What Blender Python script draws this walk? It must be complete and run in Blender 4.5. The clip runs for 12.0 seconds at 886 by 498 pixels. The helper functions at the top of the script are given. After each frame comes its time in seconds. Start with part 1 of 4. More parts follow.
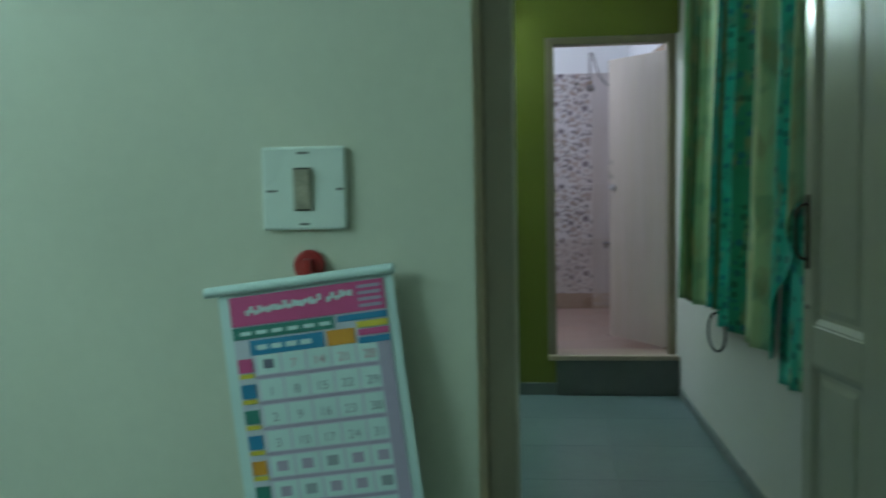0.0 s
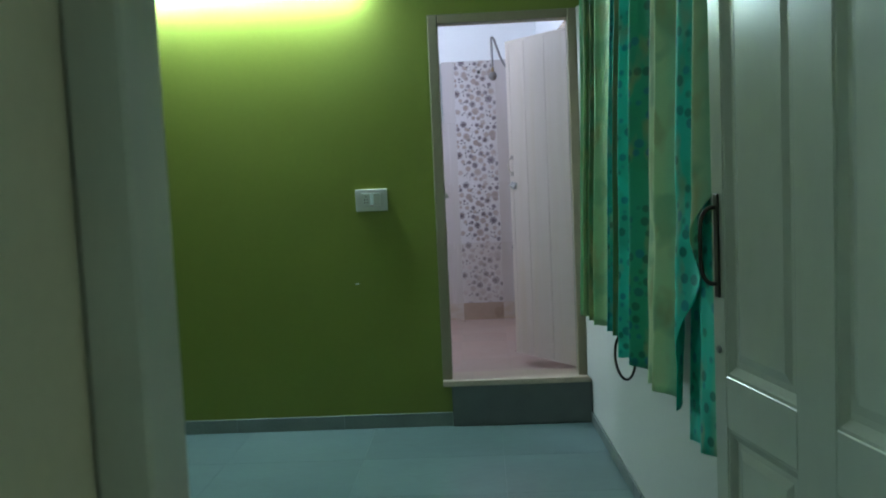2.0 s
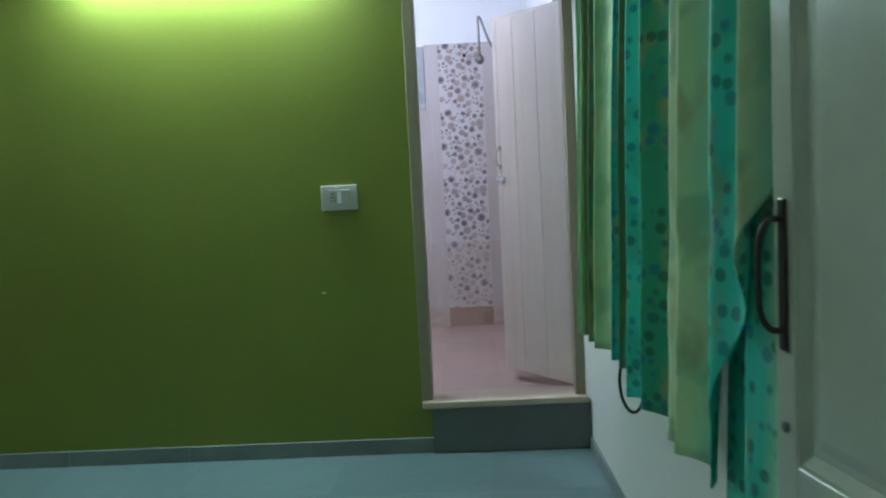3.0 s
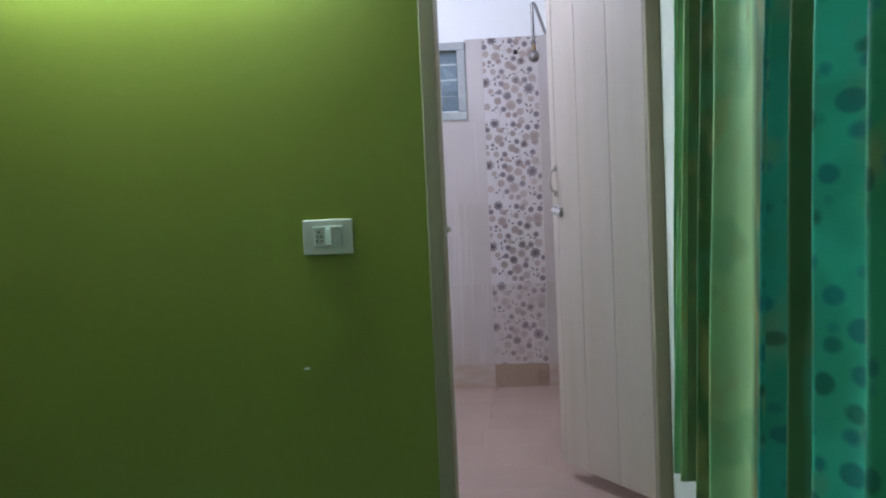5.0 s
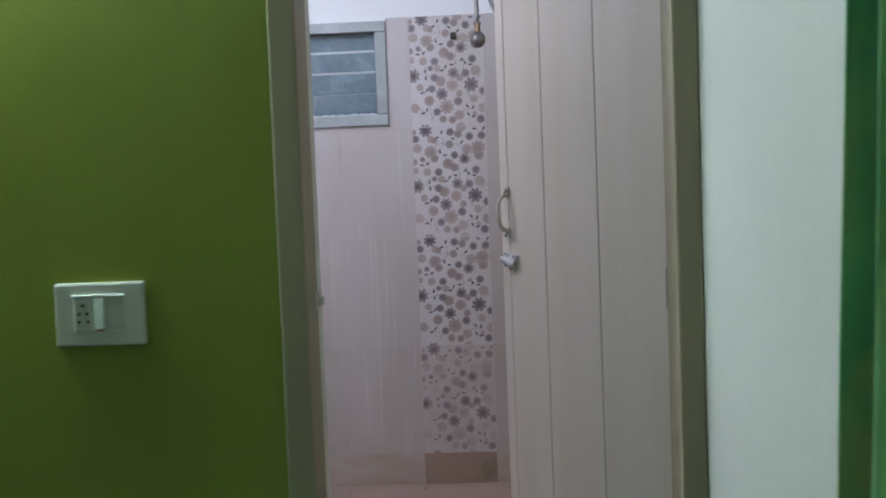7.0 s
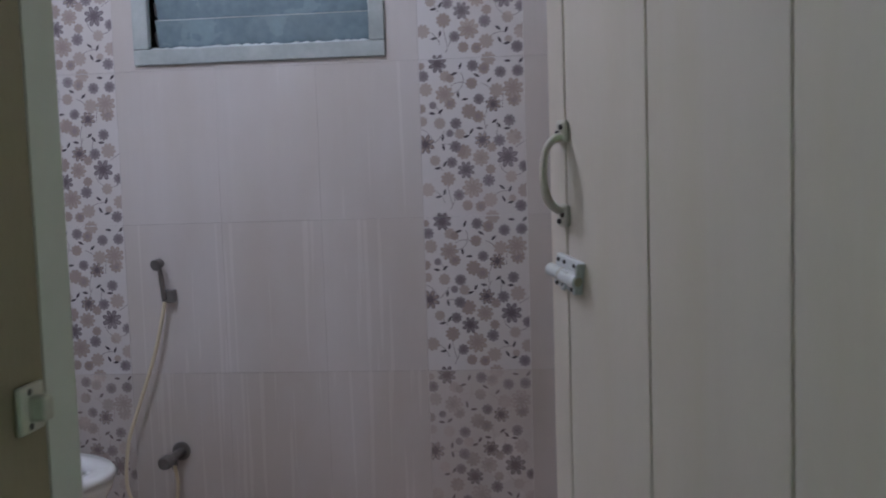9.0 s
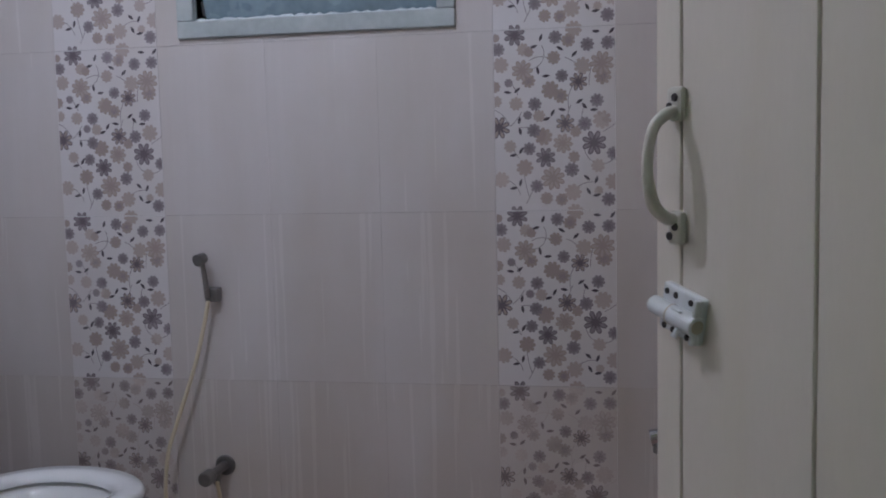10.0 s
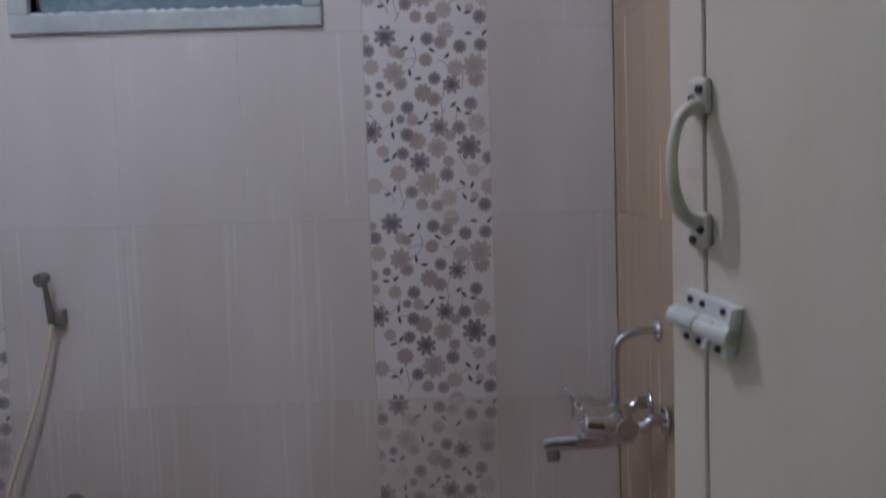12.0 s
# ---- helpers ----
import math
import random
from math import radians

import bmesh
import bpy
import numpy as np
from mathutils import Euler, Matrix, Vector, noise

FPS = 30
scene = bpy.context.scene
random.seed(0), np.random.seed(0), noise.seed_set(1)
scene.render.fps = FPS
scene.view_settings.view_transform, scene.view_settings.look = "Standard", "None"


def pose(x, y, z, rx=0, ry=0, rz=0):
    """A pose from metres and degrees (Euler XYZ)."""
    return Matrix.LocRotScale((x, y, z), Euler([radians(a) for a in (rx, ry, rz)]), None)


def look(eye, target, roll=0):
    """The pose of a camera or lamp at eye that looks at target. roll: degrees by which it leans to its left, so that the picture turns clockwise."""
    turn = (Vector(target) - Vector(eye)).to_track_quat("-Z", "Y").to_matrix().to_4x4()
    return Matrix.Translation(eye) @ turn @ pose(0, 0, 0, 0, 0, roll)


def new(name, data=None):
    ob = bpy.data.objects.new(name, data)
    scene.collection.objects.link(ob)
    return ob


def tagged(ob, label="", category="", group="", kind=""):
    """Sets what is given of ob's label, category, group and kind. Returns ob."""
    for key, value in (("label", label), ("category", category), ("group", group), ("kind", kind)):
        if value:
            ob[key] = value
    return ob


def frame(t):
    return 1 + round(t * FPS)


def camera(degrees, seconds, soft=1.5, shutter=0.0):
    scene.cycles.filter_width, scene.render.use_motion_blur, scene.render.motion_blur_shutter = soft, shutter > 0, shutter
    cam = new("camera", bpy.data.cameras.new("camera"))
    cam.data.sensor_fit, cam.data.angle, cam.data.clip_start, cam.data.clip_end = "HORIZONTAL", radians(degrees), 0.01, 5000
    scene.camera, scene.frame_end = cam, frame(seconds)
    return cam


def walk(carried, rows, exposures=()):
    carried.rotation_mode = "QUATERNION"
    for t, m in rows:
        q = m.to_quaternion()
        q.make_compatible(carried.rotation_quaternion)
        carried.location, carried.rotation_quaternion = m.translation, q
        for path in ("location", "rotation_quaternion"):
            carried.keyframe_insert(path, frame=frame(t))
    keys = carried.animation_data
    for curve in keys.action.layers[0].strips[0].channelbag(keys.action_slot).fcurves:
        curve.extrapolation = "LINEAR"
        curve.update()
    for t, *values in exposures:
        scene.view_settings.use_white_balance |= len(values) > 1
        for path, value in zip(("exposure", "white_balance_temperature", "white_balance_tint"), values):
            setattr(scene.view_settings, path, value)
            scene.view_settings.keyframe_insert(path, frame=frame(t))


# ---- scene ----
cam = camera(50.0, 12.0, soft=1.9, shutter=0.5)
PATH = [
    (0, (-0.815, -5.959, 1.426), (-1.028, -3.977, 1.262), -1.2),
    (0.5, (-0.806, -5.877, 1.428), (-0.799, -3.882, 1.278), -2.0),
    (1, (-0.692, -5.626, 1.43), (-0.705, -3.631, 1.285), -3.8),
    (1.5, (-0.595, -5.413, 1.425), (-0.685, -3.42, 1.278), -3.1),
    (2, (-0.551, -5.131, 1.415), (-0.635, -3.14, 1.245), -2.6),
    (2.5, (-0.536, -4.861, 1.429), (-0.588, -2.869, 1.25), -2.5),
    (3, (-0.494, -4.508, 1.414), (-0.568, -2.518, 1.227), -2.9),
    (3.5, (-0.486, -4.18, 1.437), (-0.735, -2.203, 1.264), -2.2),
    (5.5, (-0.404, -2.824, 1.435), (-0.593, -0.837, 1.299), -2.4),
    (6, (-0.428, -2.467, 1.456), (-0.593, -0.478, 1.332), -1.7),
    (6.5, (-0.43, -2.148, 1.455), (-0.549, -0.155, 1.339), -1.8),
    (7, (-0.398, -1.766, 1.454), (-0.5, 0.229, 1.346), -2.2),
    (7.2, (-0.392, -1.652, 1.456), (-0.508, 0.342, 1.349), -2.2),
    (8.8, (-0.403, -0.625, 1.415), (-0.563, 1.362, 1.261), -1.7),
    (9, (-0.395, -0.541, 1.415), (-0.581, 1.444, 1.257), -1.8),
    (9.5, (-0.399, -0.322, 1.404), (-0.714, 1.646, 1.233), -1.6),
    (10, (-0.404, -0.186, 1.418), (-0.764, 1.773, 1.236), -1.3),
    (10.5, (-0.485, -0.139, 1.408), (-0.743, 1.834, 1.211), -1.3),
    (11, (-0.58, -0.133, 1.399), (-0.647, 1.854, 1.181), -1.0),
    (11.5, (-0.562, -0.097, 1.384), (-0.551, 1.884, 1.11), -1.5),
    (12, (-0.559, -0.102, 1.416), (-0.539, 1.89, 1.24), -1.9),
]
walk(cam, [(t, look(eye, target, roll)) for t, eye, target, roll in PATH],
     [(0, -0.35, 6050, 9), (0.6, -0.2, 6050, 9), (1.2, -0.02, 5900, 7), (1.8, 0.14, 5800, 9), (2.7, 0.32, 5750, 12), (3.5, 0.48, 5850, 17), (5.5, 0.30, 6200, 14), (7.0, 0.06, 6250, 13), (9.0, -0.43, 6230, 11), (12.0, -0.43, 6230, 11)])

# ---------------------------------------------------------------- world and exposure
world = bpy.data.worlds.new("world")
scene.world = world
world.use_nodes = True
world.node_tree.nodes["Background"].inputs["Color"].default_value = (0.10, 0.17, 0.22, 1)
world.node_tree.nodes["Background"].inputs["Strength"].default_value = 0.25

TUBE_BED, TUBE_HALL, LAMP_BATH = 245.0, 240.0, 830.0


# ---------------------------------------------------------------- materials
def mat(name, col, rough=0.5, metal=0.0, var=0.10, scale=3.0, fine=60.0, bump=0.15, grain=(1, 1, 1), rnd=0.0,
        dirt=None, dirt_amount=0.0, dirt_scale=1.5, spec=0.5, rough_var=0.08, coat=0.0, stain=None):
    m = bpy.data.materials.new(name)
    m.use_nodes = True
    nt = m.node_tree
    nd, ln = nt.nodes, nt.links
    b = nd["Principled BSDF"]
    tc = nd.new("ShaderNodeTexCoord")
    mp = nd.new("ShaderNodeMapping")
    mp.inputs["Scale"].default_value = grain
    ln.new(tc.outputs["Object"], mp.inputs["Vector"])
    info = nd.new("ShaderNodeObjectInfo")
    off = nd.new("ShaderNodeVectorMath")
    off.operation = "ADD"
    sc = nd.new("ShaderNodeVectorMath")
    sc.operation = "SCALE"
    sc.inputs[0].default_value = (37.0, 19.0, 53.0)
    ln.new(info.outputs["Random"], sc.inputs["Scale"])
    ln.new(mp.outputs["Vector"], off.inputs[0])
    ln.new(sc.outputs[0], off.inputs[1])
    big = nd.new("ShaderNodeTexNoise")
    big.inputs["Scale"].default_value = scale
    big.inputs["Detail"].default_value = 4
    sml = nd.new("ShaderNodeTexNoise")
    sml.inputs["Scale"].default_value = fine
    sml.inputs["Detail"].default_value = 3
    for n in (big, sml):
        ln.new(off.outputs[0], n.inputs["Vector"])
    add = nd.new("ShaderNodeMath")
    add.operation = "MULTIPLY_ADD"
    ln.new(sml.outputs[0], add.inputs[0])
    add.inputs[1].default_value = 0.5
    ln.new(big.outputs[0], add.inputs[2])
    rng = nd.new("ShaderNodeMapRange")
    rng.inputs["From Min"].default_value = 0.45
    rng.inputs["From Max"].default_value = 1.05
    rng.inputs["To Min"].default_value = 1 - var
    rng.inputs["To Max"].default_value = 1 + var
    ln.new(add.outputs[0], rng.inputs["Value"])
    val = rng.outputs[0]
    if rnd:
        r2 = nd.new("ShaderNodeMapRange")
        r2.inputs["To Min"].default_value = 1 - rnd
        r2.inputs["To Max"].default_value = 1 + rnd
        ln.new(info.outputs["Random"], r2.inputs["Value"])
        mu = nd.new("ShaderNodeMath")
        mu.operation = "MULTIPLY"
        ln.new(val, mu.inputs[0])
        ln.new(r2.outputs[0], mu.inputs[1])
        val = mu.outputs[0]
    mix = nd.new("ShaderNodeVectorMath")
    mix.operation = "SCALE"
    mix.inputs[0].default_value = col
    ln.new(val, mix.inputs["Scale"])
    out = mix.outputs[0]
    if dirt:
        dn = nd.new("ShaderNodeTexNoise")
        dn.inputs["Scale"].default_value = dirt_scale
        dn.inputs["Detail"].default_value = 6
        if stain:
            # stains run on across neighbouring pieces
            geo = nd.new("ShaderNodeNewGeometry")
            ms = nd.new("ShaderNodeMapping")
            ms.inputs["Scale"].default_value = stain
            ln.new(geo.outputs["Position"], ms.inputs["Vector"])
            ln.new(ms.outputs[0], dn.inputs["Vector"])
        else:
            ln.new(off.outputs[0], dn.inputs["Vector"])
        dr = nd.new("ShaderNodeMapRange")
        dr.inputs["From Min"].default_value = 0.36 if stain else 0.5
        dr.inputs["From Max"].default_value = 0.75
        dr.inputs["To Max"].default_value = dirt_amount
        ln.new(dn.outputs[0], dr.inputs["Value"])
        mc = nd.new("ShaderNodeMix")
        mc.data_type = "RGBA"
        ln.new(dr.outputs[0], mc.inputs["Factor"])
        ln.new(out, mc.inputs["A"])
        mc.inputs["B"].default_value = (*dirt, 1)
        out = mc.outputs["Result"]
    ln.new(out, b.inputs["Base Color"])
    rr = nd.new("ShaderNodeMapRange")
    rr.inputs["From Min"].default_value = 0.3
    rr.inputs["From Max"].default_value = 0.7
    rr.inputs["To Min"].default_value = max(0.02, rough - rough_var)
    rr.inputs["To Max"].default_value = min(1.0, rough + rough_var)
    ln.new(big.outputs[0], rr.inputs["Value"])
    ln.new(rr.outputs[0], b.inputs["Roughness"])
    b.inputs["Metallic"].default_value = metal
    b.inputs["Specular IOR Level"].default_value = spec
    b.inputs["Coat Weight"].default_value = coat
    if bump:
        bp = nd.new("ShaderNodeBump")
        bp.inputs["Strength"].default_value = bump
        bp.inputs["Distance"].default_value = 0.004
        ln.new(add.outputs[0], bp.inputs["Height"])
        ln.new(bp.outputs[0], b.inputs["Normal"])
    return m


def glow(name, col, strength):
    m = bpy.data.materials.new(name)
    m.use_nodes = True
    b = m.node_tree.nodes["Principled BSDF"]
    b.inputs["Base Color"].default_value = (0.9, 0.9, 0.9, 1)
    b.inputs["Emission Color"].default_value = (*col, 1)
    b.inputs["Emission Strength"].default_value = strength
    return m


M_GREEN = mat("green_wall_paint", (0.192, 0.220, 0.031), 0.42, var=0.05, scale=1.2, fine=35, bump=0.25, spec=0.4)
M_CREAM = mat("cream_wall_paint", (0.66, 0.64, 0.54), 0.5, var=0.04, scale=1.4, fine=40, bump=0.2, dirt=(0.5, 0.46, 0.36), dirt_amount=0.15)
M_WHITE = mat("white_wall_paint", (0.62, 0.615, 0.565), 0.55, var=0.04, scale=1.3, fine=45, bump=0.2, dirt=(0.55, 0.52, 0.45), dirt_amount=0.12)
M_BATHPAINT = mat("bright_white_distemper", (0.84, 0.86, 0.87), 0.8, var=0.03, scale=2, bump=0.3)
M_REVEAL = mat("tan_reveal_paint", (0.72, 0.58, 0.43), 0.5, var=0.06, scale=2.5, fine=50, bump=0.25)
# Dark tan picked to limit light bounced onto the green wall.
M_LEFT = mat("bounce_limiting_tan", (0.31, 0.29, 0.215), 0.6, var=0.05, bump=0.2)
M_CEIL = mat("ceiling_paint", (0.60, 0.60, 0.57), 0.7, var=0.03, bump=0.15)
M_FRAME_IN = mat("grey_tan_frame_paint", (0.60, 0.535, 0.455), 0.4, var=0.06, grain=(6, 6, 1), bump=0.15)
M_FRAME_BATH = mat("tan_frame_paint", (0.27, 0.225, 0.145), 0.45, var=0.08, grain=(6, 6, 1), bump=0.2)
M_DOOR = mat("cream_door_enamel", (0.58, 0.58, 0.49), 0.24, var=0.05, scale=2, fine=30, grain=(1, 1, 0.5), bump=0.12, coat=0.15, rough_var=0.02)
M_PVC = mat("cream_pvc", (0.635, 0.56, 0.49), 0.38, var=0.04, scale=1.5, fine=60, grain=(8, 8, 0.7), bump=0.05, dirt=(0.52, 0.44, 0.26), dirt_amount=0.35, dirt_scale=1.2)
M_BOLT = mat("bluish_ivory_plastic", (0.63, 0.63, 0.65), 0.22, var=0.04, bump=0.03, dirt=(0.42, 0.40, 0.30), dirt_amount=0.3, dirt_scale=40)
M_HANDLE = mat("grimy_ivory_plastic", (0.55, 0.51, 0.45), 0.35, var=0.06, bump=0.08, dirt=(0.28, 0.24, 0.17), dirt_amount=0.6, dirt_scale=30)
M_SCREW = mat("dark_screw", (0.06, 0.05, 0.05), 0.4, metal=0.6, bump=0.1)
M_MARBLE = mat("pale_green_marble", (0.150, 0.213, 0.208), 0.30, var=0.13, rough_var=0.012, scale=2.0, fine=18, grain=(1.0, 1.9, 1), rnd=0.07, bump=0.01, dirt=(0.115, 0.175, 0.18), dirt_amount=0.45, dirt_scale=1.2)
M_JOINT = mat("joint_grout", (0.28, 0.33, 0.32), 0.8)
M_GRANITE = mat("dark_grey_granite", (0.13, 0.14, 0.13), 0.3, var=0.12, rough_var=0.02, scale=8, fine=160, bump=0.04)
M_SKIRT = mat("grey_stone_skirting", (0.19, 0.22, 0.20), 0.35, var=0.2, scale=5, fine=90, bump=0.05, rnd=0.12)
M_SILL = mat("beige_stone_sill", (0.50, 0.40, 0.30), 0.35, var=0.12, scale=6, fine=70, bump=0.06)
M_TILE = mat("cream_wall_tile", (0.585, 0.55, 0.555), 0.2, var=0.020, scale=1.2, fine=9, grain=(40, 40, 0.8), bump=0.015, rnd=0.012, dirt=(0.40, 0.33, 0.26), dirt_amount=0.40, dirt_scale=1.6, stain=(2.2, 2.2, 0.8))
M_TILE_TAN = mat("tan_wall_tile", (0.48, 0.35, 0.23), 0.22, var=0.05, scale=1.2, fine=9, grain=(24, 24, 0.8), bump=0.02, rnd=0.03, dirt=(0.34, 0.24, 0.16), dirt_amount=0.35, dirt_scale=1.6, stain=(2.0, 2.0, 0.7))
M_BFLOOR = mat("pink_beige_floor_tile", (0.45, 0.33, 0.28), 0.35, var=0.10, scale=4, fine=40, bump=0.05, rnd=0.05, dirt=(0.36, 0.25, 0.18), dirt_amount=0.3)
M_FL_BASE = mat("floral_tile_white", (0.655, 0.63, 0.65), 0.18, var=0.02, bump=0.01, dirt=(0.45, 0.38, 0.31), dirt_amount=0.35, dirt_scale=1.6, stain=(2.2, 2.2, 0.8))
M_FL_DARK = mat("print_dark_mauve", (0.16, 0.132, 0.15), 0.25, var=0.15, fine=300, bump=0)
M_FL_GREY = mat("print_grey_mauve", (0.275, 0.24, 0.26), 0.25, var=0.12, fine=300, bump=0)
M_FL_BEIGE = mat("print_beige", (0.375, 0.305, 0.285), 0.25, var=0.12, fine=300, bump=0)
M_FL_PALE = mat("print_pale_beige", (0.44, 0.37, 0.35), 0.25, var=0.1, fine=300, bump=0)
M_FL_LEAF = mat("print_leaf_charcoal", (0.10, 0.085, 0.10), 0.25, var=0.1, bump=0)
M_FL_STEM = mat("print_stem_grey", (0.25, 0.22, 0.235), 0.25, var=0.05, bump=0)
# Lowest decor row: limescale plus the lamp's falloff, mixed into the base colour.
M_FL_SCALE_DIM = mat("limescaled_dimmed_floral_tile", (0.605, 0.565, 0.565), 0.2, var=0.03, scale=4, bump=0.01, dirt=(0.42, 0.34, 0.26), dirt_amount=0.42, dirt_scale=1.6, stain=(2.2, 2.2, 0.8))
M_WORN_DARK = mat("worn_dark_print", (0.21, 0.17, 0.17), 0.35, var=0.3, scale=14, fine=200, bump=0)
M_WORN_GREY = mat("worn_grey_print", (0.315, 0.27, 0.27), 0.35, var=0.3, scale=14, fine=200, bump=0)
M_WORN_BEIGE = mat("worn_beige_print", (0.405, 0.34, 0.32), 0.35, var=0.25, scale=14, fine=200, bump=0)
M_WORN_PALE = mat("worn_pale_print", (0.465, 0.40, 0.38), 0.35, var=0.2, scale=14, fine=200, bump=0)
# Lower rows: brown film plus the lamp's falloff, both put into the colour.
M_TILE_FILM_DIM = mat("filmed_dimmed_wall_tile", (0.578, 0.541, 0.542), 0.22, var=0.010, scale=1.2, fine=9, grain=(40, 40, 0.8), bump=0.008, rnd=0.012, dirt=(0.39, 0.32, 0.25), dirt_amount=0.43, dirt_scale=1.6, stain=(2.2, 2.2, 0.8))
M_TILE_GRIME_DIM = mat("soap_filmed_dimmed_wall_tile", (0.562, 0.520, 0.512), 0.24, var=0.010, scale=1.2, fine=9, grain=(40, 40, 0.8), bump=0.008, rnd=0.012, dirt=(0.37, 0.30, 0.225), dirt_amount=0.50, dirt_scale=1.6, stain=(2.2, 2.2, 0.8))
# Bottom row: a darker, browner base with orange-brown stains.
M_TILE_LOW = mat("browner_low_wall_tile", (0.50, 0.44, 0.41), 0.3, var=0.05, scale=3, fine=30, bump=0.02, dirt=(0.40, 0.26, 0.12), dirt_amount=0.6, dirt_scale=3.5, stain=(2.0, 2.0, 6.0))
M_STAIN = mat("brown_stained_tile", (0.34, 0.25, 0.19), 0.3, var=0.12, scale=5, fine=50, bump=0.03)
M_CHROME = mat("worn_chrome", (0.60, 0.62, 0.68), 0.12, metal=1.0, var=0.10, bump=0.02)
M_STEEL_DULL = mat("dull_grey_metal", (0.24, 0.23, 0.23), 0.35, metal=0.8, var=0.15, bump=0.05)
M_BRASS = mat("tarnished_brass", (0.24, 0.17, 0.09), 0.4, metal=0.9, var=0.2)
M_HOSE = mat("cream_hose", (0.62, 0.54, 0.40), 0.4, var=0.06, fine=200)
M_CERAMIC = mat("white_ceramic", (0.80, 0.80, 0.80), 0.08, var=0.015, bump=0.0, coat=0.3)
M_SEAT = mat("white_seat_plastic", (0.80, 0.81, 0.83), 0.2, var=0.02, bump=0)
M_PLATE = mat("ivory_switch_plastic", (0.50, 0.49, 0.42), 0.3, var=0.03, bump=0.03, dirt=(0.5, 0.45, 0.33), dirt_amount=0.25, dirt_scale=25)
M_PLATE_WHITE = mat("white_switch_plastic", (0.78, 0.82, 0.78), 0.3, var=0.03, bump=0.03)
M_ROCKER = mat("grimy_switch_rocker", (0.42, 0.36, 0.28), 0.35, var=0.3, scale=40, fine=200, bump=0.05)
M_BLACK = mat("black_plastic", (0.02, 0.02, 0.02), 0.45, var=0.2)
M_IRON = mat("dark_bronze_metal", (0.06, 0.05, 0.045), 0.35, metal=0.7, var=0.2, bump=0.1)
M_RED = mat("red_plastic", (0.38, 0.03, 0.03), 0.35, var=0.1)
M_PAPER = mat("calendar_paper", (0.62, 0.60, 0.70), 0.7, var=0.04, bump=0.1)
M_PAPER_EDGE = mat("pale_cyan_paper", (0.66, 0.78, 0.78), 0.6, var=0.03, bump=0.05)
M_PINK = mat("ink_pink", (0.62, 0.08, 0.25), 0.6, var=0.08)
M_BLUE = mat("ink_blue", (0.03, 0.22, 0.42), 0.6, var=0.08)
M_YELLOW = mat("ink_yellow", (0.75, 0.58, 0.06), 0.6, var=0.08)
M_ORANGE = mat("ink_orange", (0.72, 0.30, 0.03), 0.6, var=0.08)
M_TEALINK = mat("ink_dark_green", (0.04, 0.20, 0.17), 0.6, var=0.08)
M_LILAC = mat("ink_lilac", (0.45, 0.36, 0.50), 0.6, var=0.08)
M_DATE = mat("faint_date_ink", (0.36, 0.38, 0.44), 0.6, var=0.1)
M_DATE_PINK = mat("faint_pink_ink", (0.62, 0.38, 0.46), 0.6, var=0.1)
M_INKGREY = mat("ink_grey", (0.16, 0.15, 0.22), 0.6, var=0.1)
M_WINFRAME = mat("grey_window_paint", (0.36, 0.40, 0.405), 0.5, var=0.16, scale=9, fine=60, bump=0.35, dirt=(0.60, 0.62, 0.62), dirt_amount=0.35, dirt_scale=11)
M_TUBE = glow("lit_tube_bed", (0.75, 1.0, 0.98), TUBE_BED)
M_TUBE2 = glow("lit_tube_hall", (0.62, 1.0, 0.92), TUBE_HALL)
M_BULB = glow("lit_bath_lamp", (0.885, 0.94, 1.13), LAMP_BATH)
M_BATTEN = mat("white_batten_enamel", (0.72, 0.74, 0.70), 0.35, var=0.04)


M_GLASS = mat("dusty_blue_glass", (0.24, 0.32, 0.37), 0.25, var=0.25, scale=5, fine=40, bump=0.05, dirt=(0.30, 0.36, 0.38), dirt_amount=0.5, dirt_scale=4)


